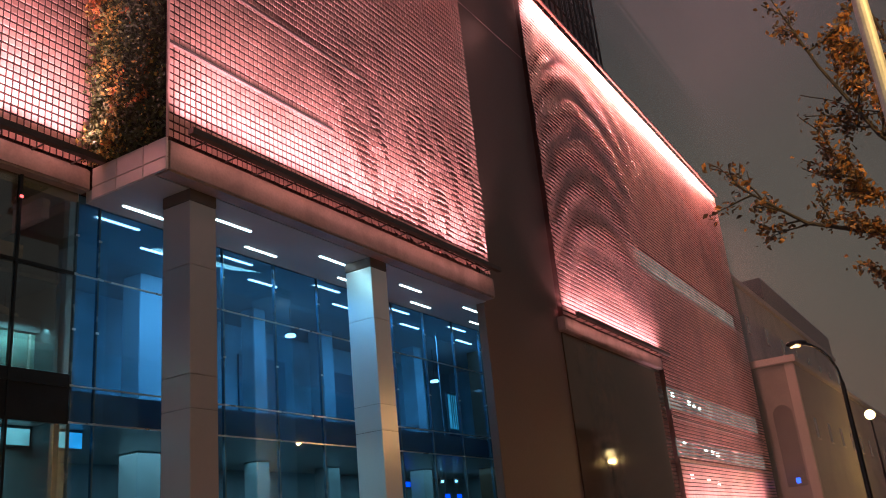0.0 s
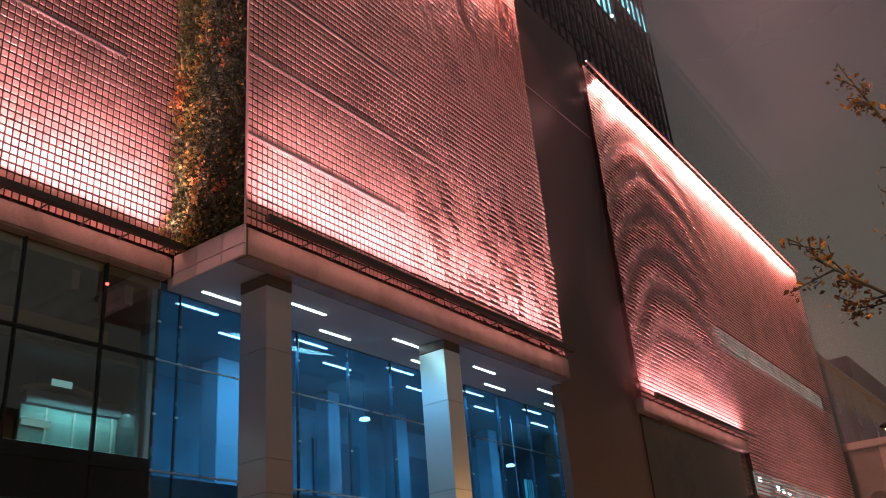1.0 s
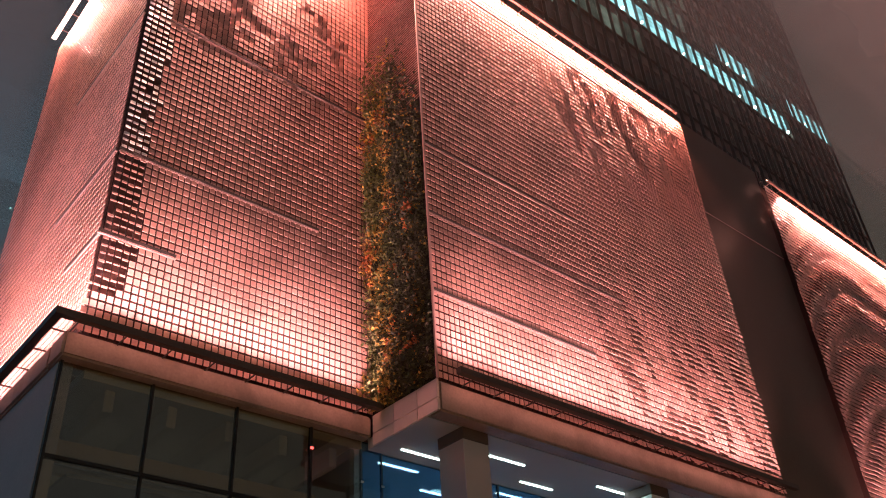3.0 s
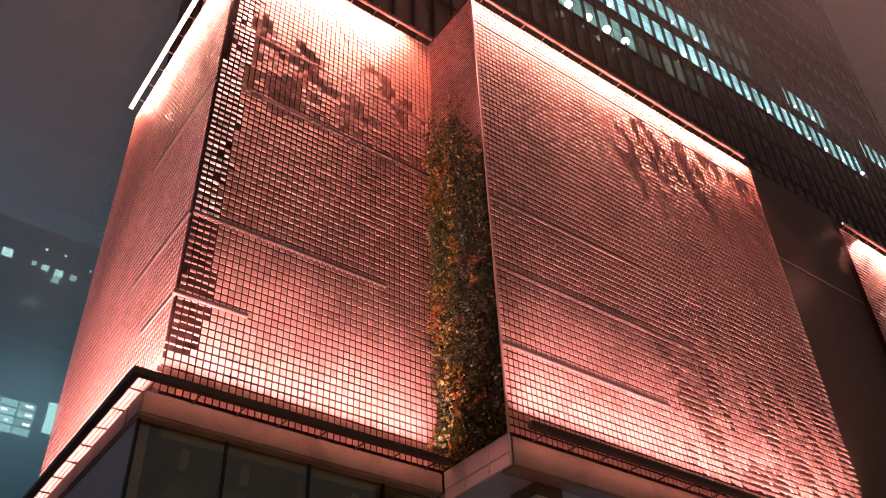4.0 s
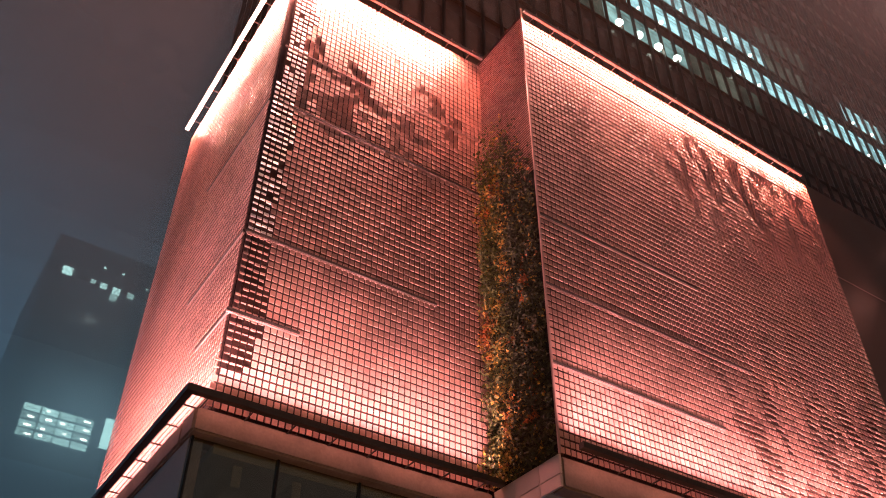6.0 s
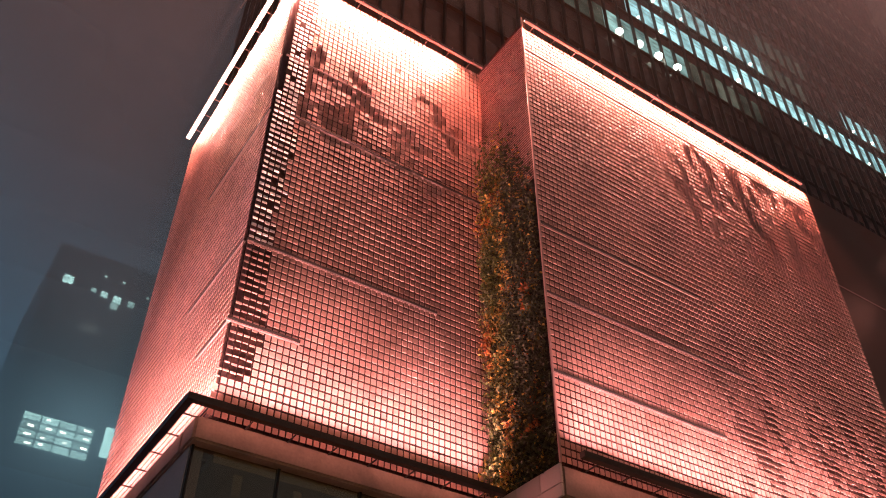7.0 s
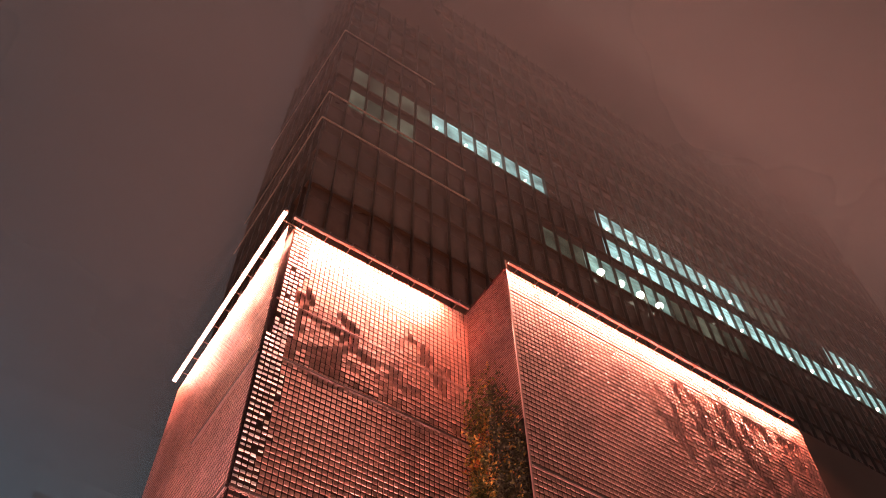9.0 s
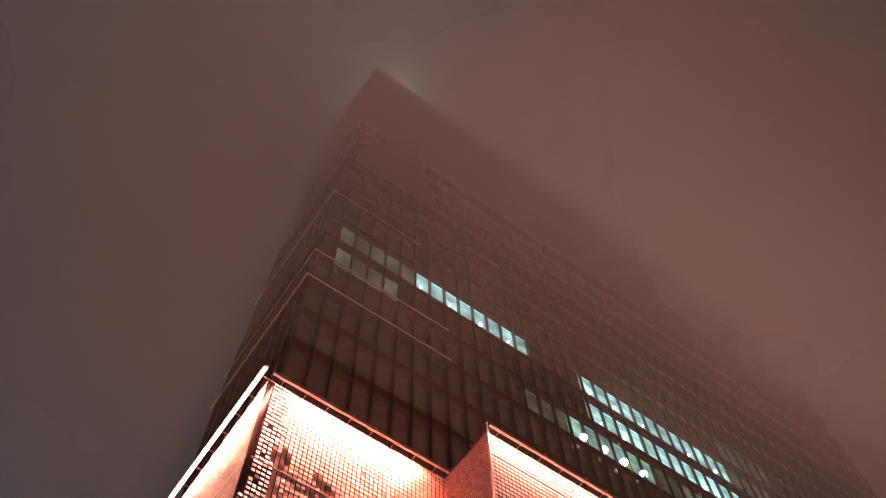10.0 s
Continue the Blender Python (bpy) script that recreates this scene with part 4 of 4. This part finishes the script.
for x in (29.6, 31.4, 33.2, 35.0):
    downlight(x, sills[3] + 0.42, 0.30)
rp = random.Random(31)
for s, z in enumerate(sills):
    s -= 3
    for k in range(count):
        x0, x1 = TX0 + 0.095 + k * MUL, TX0 + 0.005 + (k + 1) * MUL
        mid = (x0 + x1) / 2
        if inside(lit.get(s, ()), mid) or inside(dim.get(s, ()), mid):
            bright = inside(lit.get(s, ()), mid)
            box_part("pane", (x0, x1, TY + 0.16, TY + 0.20, z + 0.02, z + BAND), (M_LIT if s else M_LIT_HALF) if bright else M_LIT_DIM, tower, "lit window pane" if bright else "dimly lit window pane")
            if bright:
                for h in (0.62, 0.80):
                    box_part("blind_rail", (x0, x1, TY + 0.13, TY + 0.155, z + BAND * h, z + BAND * h + rp.uniform(0.03, 0.07)), M_OFFICE, tower)
                if s and k % 2 == 0 and rp.random() < 0.8:
                    downlight(mid + rp.uniform(-0.3, 0.3), z + 0.25, rp.uniform(0.10, 0.17))
            continue
        i = len(verts)
        x0 = max(x0, tx(z) + 0.1)
        verts += [(x0, TY + 0.18, z + 0.02), (x1, TY + 0.18, z + 0.02), (x1, TY + 0.18, z + BAND), (x0, TY + 0.18, z + BAND)]
        faces.append((i, i + 1, i + 2, i + 3))
    for k in range(int((TY1 - TY) / MUL)):
        y0, y1 = TY + 0.65 + k * MUL, TY + 0.55 + (k + 1) * MUL
        i = len(verts)
        x = tx(z) + 0.18
        verts += [(x, y1, z + 0.02), (x, y0, z + 0.02), (x + 0.018 * BAND, y0, z + BAND), (x + 0.018 * BAND, y1, z + BAND)]
        faces.append((i, i + 1, i + 2, i + 3))
tagged(raw_mesh("dark_panes", verts, faces, M_TOWER_GLASS, tower, "unlit dark window panes"), kind="stuff")

# ---- far tower beyond the side street ----
far = thing("distant_tower", "grey tower half lost in fog with lit offices", "tower", at=(8.6, 130, 0))
box_part("wall", (0, 44, 0, 30, 0, 100), M_FAR, far)
for z in range(8, 100, 4):
    box_part("ledge", (-0.3, 44.3, -0.3, 0, z, z + 0.5), M_FAR, far)
for r in range(4):
    for c in range(4):
        box_part("pane", (3.4 + c * 2.6, 5.8 + c * 2.6, -0.36, -0.31, 63.3 + r * 1.35, 64.4 + r * 1.35), M_LIT_FAR, far, "lit office pane")
rf = random.Random(8)
for r in range(4):
    for c in range(4):
        if rf.random() < 0.75 - 0.12 * c:
            x, z = 3.7 + c * 2.6 + rf.uniform(0, 0.9), 63.5 + r * 1.35 + rf.uniform(0, 0.3)
            box_part("ceiling_lamp", (x, x + rf.uniform(0.5, 1.1), -0.42, -0.37, z, z + 0.32), M_LAMP_FAR, far, "bright office ceiling lamp")
for c in range(3):
    box_part("pane", (15.2 + c * 2.1, 17.0 + c * 2.1, -0.36, -0.31, 64.5, 69.5), M_LIT_FAR, far, "bright office pane")
for x, z, s in ((2.9, 93, 1.6), (7.2, 92.6, 0.8), (9.0, 92.4, 1.1), (11.2, 92.2, 1.3), (11.0, 90.8, 1.2), (13.6, 92.2, 1.1), (18.2, 91.6, 1.4), (8.4, 96, 0.4), (11.5, 96, 0.4), (16.0, 94.6, 0.4)):
    box_part("pane", (x - s / 2, x + s / 2, -0.36, -0.31, z - s / 2, z + s / 2), M_LIT_FAR, far, "lit office pane")

# ---- buildings down the street ----


def street_house(name, label, x0, x1, y0, y1, top, material, rows, pitch, mansard=None):
    h = thing(name, label, "building", at=(x0, y0, 0))
    w, d = x1 - x0, y1 - y0
    box_part("wall", (0, w, 0, d, -0.1, top), material, h)
    box_part("cornice", (-0.35, w + 0.3, -0.4, d, top, top + 0.7), M_STUCCO_PALE, h, "pale projecting cornice", 0.08)
    if mansard:
        box_part("roof", (mansard, w, -0.1, d, top + 0.7, top + 4.0), M_STUCCO_DARK, h, "dark upper storey")
    for z in rows:
        x = pitch * 0.6
        while x < w - 1.5:
            win = box_part("window", (x, x + 1.5, -0.03, 0.03, z, z + 2.0), M_WINDOW, h)
            box_part("sill", (x - 0.1, x + 1.6, -0.15, 0.0, z - 0.15, z), M_STUCCO_PALE, win)
            x += pitch
    return h


low_house = street_house("street_house", "brown stucco house with a pale cornice along the street", 90.0, 165.0, 14.75, 30.0, 16.4, M_STUCCO_BROWN, (9.5,), 8.0)
box_part("pilaster", (-0.12, 0.5, -0.12, 0.75, -0.1, 16.39), M_STUCCO_PALE, low_house, "pale corner pilaster", 0.05)
arch = [(2.75, 5.0), (0.95, 5.0)] + [(1.85 - 0.9 * math.cos(a * math.pi / 8), 11.6 + 0.95 * math.sin(a * math.pi / 8)) for a in range(9)]
bm = bmesh.new()
inner, outer = [bm.verts.new((-0.03, y, z)) for y, z in arch], [bm.verts.new((0.02, y, z)) for y, z in arch]
bm.faces.new(inner)
for a in range(len(arch)):
    b = (a + 1) % len(arch)
    bm.faces.new((inner[a], outer[a], outer[b], inner[b]))
part("arched_recess", bm, M_WINDOW, low_house, "dark arched window")
street_house("tall_street_house", "tall brown building with a dark upper storey", 94.0, 162.0, 20.0, 45.0, 27.0, M_STUCCO, (22.0,), 9.0, mansard=18.0)
# unseen block, added to darken ambient light and reflections on the street fronts
across = thing("street_block", "unseen dark brown block across the street, added to cut sky light", "building", at=(-70, -24, 0))
box_part("wall", (0, 230, -14, 0, -0.14, 21), M_STUCCO_BROWN, across)
box_part("cornice", (-0.3, 230.3, -14.3, 0.35, 21, 21.6), M_STUCCO_PALE, across, "pale projecting cornice", 0.06)
for k in range(28):
    for z in (2.5, 6.2, 9.9, 13.6, 17.2):
        win = box_part("window", (3 + 8 * k, 5 + 8 * k, -0.02, 0.03, z, z + 2.1), M_WINDOW, across)
        box_part("sill", (2.9 + 8 * k, 5.1 + 8 * k, 0.0, 0.14, z - 0.14, z), M_STUCCO_PALE, win)
sign = thing("blue_street_light", "small blue sign lamp on a house wall", "lamp", at=(89.6, 16.4, 5.5))
box_part("housing", (0.0, 0.3, -0.25, 0.25, -0.3, 0.3), M_DARK, sign)
box_part("lens", (-0.06, 0.0, -0.2, 0.2, -0.25, 0.25), M_LAMP_BLUE, sign, "blue glowing lens")

# ---- street lamps ----


def street_lamp(name, label, base, head, height, material, glowing, radius=0.09):
    b = Vector((*base, 0))
    reach = Vector((*head, height)) - Vector((*base, height))
    lamp = thing(name, label, "street lamp", at=b)
    bm = bmesh.new()
    tube(bm, [(0, 0, -0.05), (0, 0, 1.2), (0, 0, height - 1.9)], [radius * 1.5, radius * 1.3, radius], 12)
    part("post", bm, material, lamp)
    bm = bmesh.new()
    pts = [Vector((0, 0, height - 1.9))] + [Vector((0, 0, height - 1.9)) + Vector((reach.x * (1 - math.cos(a)), reach.y * (1 - math.cos(a)), 1.9 * math.sin(a))) for a in (0.3, 0.6, 0.9, 1.2, 1.45)]
    tube(bm, pts, [radius * 0.62] * len(pts), 8)
    part("arm", bm, material, lamp)
    d = reach.normalized()
    bm = bmesh.new()
    p = reach + Vector((0, 0, height))
    tube(bm, [p - d * 0.45, p - d * 0.2, p + d * 0.25, p + d * 0.4], [0.06, 0.13, 0.13, 0.05], 10)
    part("head", bm, material, lamp)
    bm = bmesh.new()
    tube(bm, [p - d * 0.16 - Vector((0, 0, 0.13)), p + d * 0.24 - Vector((0, 0, 0.13))], [0.05, 0.05], 8)
    part("bulb", bm, glowing, lamp, "glowing lamp bowl")


street_lamp("street_lamp", "black street lamp with a curved arm and dim orange light", (40.75, 4.88), (40.45, 6.3), 9.0, M_POLE_DARK, M_LAMP_ORANGE)
far_lamp = thing("street_lamp", "distant street lamp with a bright warm globe", "street lamp", at=(74.8, 7.6, 0))
bm = bmesh.new()
tube(bm, [(0, 0, -0.05), (0, 0, 8.6)], [0.11, 0.07], 10)
part("post", bm, M_POLE_DARK, far_lamp)
bm = bmesh.new()
bmesh.ops.create_icosphere(bm, subdivisions=2, radius=0.38, matrix=pose(0, 0, 8.95))
part("globe", bm, M_LAMP_WARM, far_lamp, "glowing warm globe")
# added post and globe for the farther glow, out of view
copy_thing(far_lamp, pose(118, 7.0, 0))
mast = thing("lamp_mast", "pale galvanised mast lit by street light", "mast", at=(9.0, 0.06, 0))
bm = bmesh.new()
tube(bm, [(0, 0, -0.05), (0, 0, 4.0), (0, 0, 10.5)], [0.085, 0.08, 0.06], 16)
part("post", bm, M_POLE_PALE, mast)
bm = bmesh.new()
tube(bm, [(0, 0, 0.0), (0, 0, 0.35)], [0.14, 0.13], 16)
part("foot", bm, M_POLE_PALE, mast)

# ---- street tree ----
tree = thing("street_tree", "half-bare street tree, leaves withered brown, some coloured orange as if lamp-lit", "tree", at=(12.8, -1.9, 0))
rt = random.Random(12)
wood = bmesh.new()
tips = []


def limb(start, way, length, radius, depth):
    """A wavering tapered limb that forks."""
    pts, rad, p, d = [Vector(start)], [radius], Vector(start), Vector(way).normalized()
    steps = 5
    for k in range(steps):
        d = (d + Vector((rt.uniform(-0.2, 0.2), rt.uniform(-0.2, 0.2), rt.uniform(-0.12, 0.18)))).normalized()
        p = p + d * length / steps
        pts.append(p)
        rad.append(radius * (1 - 0.8 * (k + 1) / steps))
        if depth > 0 and k >= 1:
            for _ in range(2 if depth > 1 else 1):
                side = Vector((rt.uniform(-1, 1), rt.uniform(-1, 1), rt.uniform(-0.4, 0.7)))
                limb(p, d * 0.9 + side * 0.8, length * rt.uniform(0.32, 0.5), rad[-1] * 0.6, depth - 1)
        if depth <= 1:
            tips.append((Vector(p), depth))
    tube(wood, pts, [max(r, 0.008) for r in rad], 6)


trunk = bmesh.new()
tube(trunk, [(0, 0, -0.1), (0.02, 0.03, 1.5), (-0.05, 0.05, 3.0), (0.0, 0.1, 4.5)], [0.19, 0.15, 0.13, 0.10], 12)
part("trunk", trunk, M_BARK, tree)
def bough(points, radius, twig):
    """A long bough along given bends, with twigs all along."""
    pts = [Vector(p) for p in points]
    tube(wood, pts, [radius * (1 - 0.8 * k / (len(pts) - 1)) for k in range(len(pts))], 7)
    for a, b in zip(pts, pts[1:]):
        for _ in range(3):
            p = a.lerp(b, rt.random())
            side = Vector((rt.uniform(-0.8, 0.8), rt.uniform(-0.8, 0.8), rt.uniform(-0.5, 0.9)))
            limb(p, (b - a).normalized() * 0.7 + side, twig * rt.uniform(0.6, 1.2), radius * 0.35, 1)


bough([(0, 0.1, 3.4), (-0.3, 1.2, 4.2), (-0.5, 2.4, 5.0), (-0.7, 3.3, 5.35), (-0.9, 3.7, 5.7), (-1.0, 4.1, 6.1)], 0.05, 0.55)
bough([(0, 0.1, 4.0), (-0.2, 1.3, 5.2), (-0.4, 2.2, 6.4), (-0.5, 2.7, 7.6), (-0.5, 3.0, 8.6)], 0.055, 0.8)
bough([(0, 0.1, 4.3), (-0.1, 1.1, 5.8), (-0.3, 1.7, 7.2), (-0.3, 2.0, 8.8)], 0.06, 0.9)
bough([(0, 0.1, 3.2), (0.2, 1.5, 4.0), (0.2, 2.6, 4.4)], 0.04, 0.6)
bough([(0, 0.1, 3.6), (0.1, 1.6, 4.9), (0.0, 2.4, 5.7), (-0.1, 2.9, 6.5)], 0.045, 0.7)
limb((0, 0.1, 4.4), (0.1, 0.4, 1.0), 4.4, 0.07, 2)
limb((0, 0.1, 4.0), (0.6, -0.5, 0.7), 3.0, 0.05, 2)
limb((0, 0.1, 4.4), (-0.6, -0.3, 0.9), 3.0, 0.05, 1)
tagged(part("branchwork", wood, M_BARK, tree, "bare dark branches"), kind="stuff")
brown, orange = [], []
for p, d in tips:
    for _ in range(rt.randint(1, 3) if p.y > 2.9 else rt.randint(6, 11)):
        q = p + Vector((rt.gauss(0, 0.06), rt.gauss(0, 0.06), rt.gauss(-0.03, 0.06)))
        # more lamp-orange leaves near the trunk, fewer out along the boughs
        (orange if rt.random() < 0.6 - 0.35 * smooth(p.y, 1.5, 3.2) else brown).append(q)
leaf_mesh("foliage", brown, M_LEAF_DARK, tree, 0.082, "withered brown leaves")
leaf_mesh("foliage", orange, M_LEAF_ORANGE, tree, 0.095, "leaves coloured orange as if lamp-lit")

# ---- low cloud that swallows the tower ----


def veil(z, cover, scale):
    ob = raw_mesh("low_cloud", [(-135, -135, 0), (135, -135, 0), (135, 135, 0), (-135, 135, 0)], [(0, 1, 2, 3)], mist("cloud_veil", cover, scale, 130))
    ob.location = (42, 20, z)
    ob.visible_shadow = False
    return tagged(ob, "thin veil of low cloud lit from the street", "cloud", "low cloud veils", "stuff")


# all tinted warm; the lowest veil adds a glow above the light rails
for z, cover in ((38.5, 0.035), (44, 0.14), (58, 0.19), (68, 0.25), (77, 0.34), (88, 0.50), (117.5, 0.55)):
    veil(z, cover, 0.02)
# the blue light on this fog is put into its tone
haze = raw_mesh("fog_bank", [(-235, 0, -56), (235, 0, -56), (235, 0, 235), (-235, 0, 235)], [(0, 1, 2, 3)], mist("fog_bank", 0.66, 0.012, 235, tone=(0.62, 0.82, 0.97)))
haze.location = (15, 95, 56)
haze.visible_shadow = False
tagged(haze, "pale fog sheet, tinted blue, in front of the distant tower", "fog", "", "stuff")

# sheet that lifts the dark on the houses, its warmth set by tone
street_haze = raw_mesh("fog_bank", [(0, -45, -8), (0, 13, -8), (0, 13, 45), (0, -45, 45)], [(0, 1, 2, 3)], mist("street_haze", 0.2, 0.05, 46, (0.72, 0.68, 0.58)))
street_haze.location, street_haze.visible_shadow = (88.6, 19.0, 8.0), False
tagged(street_haze, "thin warm-tinted haze sheet hanging over the street", "fog", "", "stuff")
# sheet for the halo beside the side lamps; tone adds to their pink
side_fog = raw_mesh("fog_bank", [(-32, 0, -30), (5, 0, -30), (5, 0, 30), (-32, 0, 30)], [(0, 1, 2, 3)], mist("side_fog", 0.22, 0.03, 26.0, (0.88, 0.66, 0.58), low=-0.3, high=1.3))
side_fog.location, side_fog.visible_shadow = (5.9, 38.5, 47.0), False
tagged(side_fog, "pink-tinted, pink-lit mist drifting past the side wall", "fog", "", "stuff")
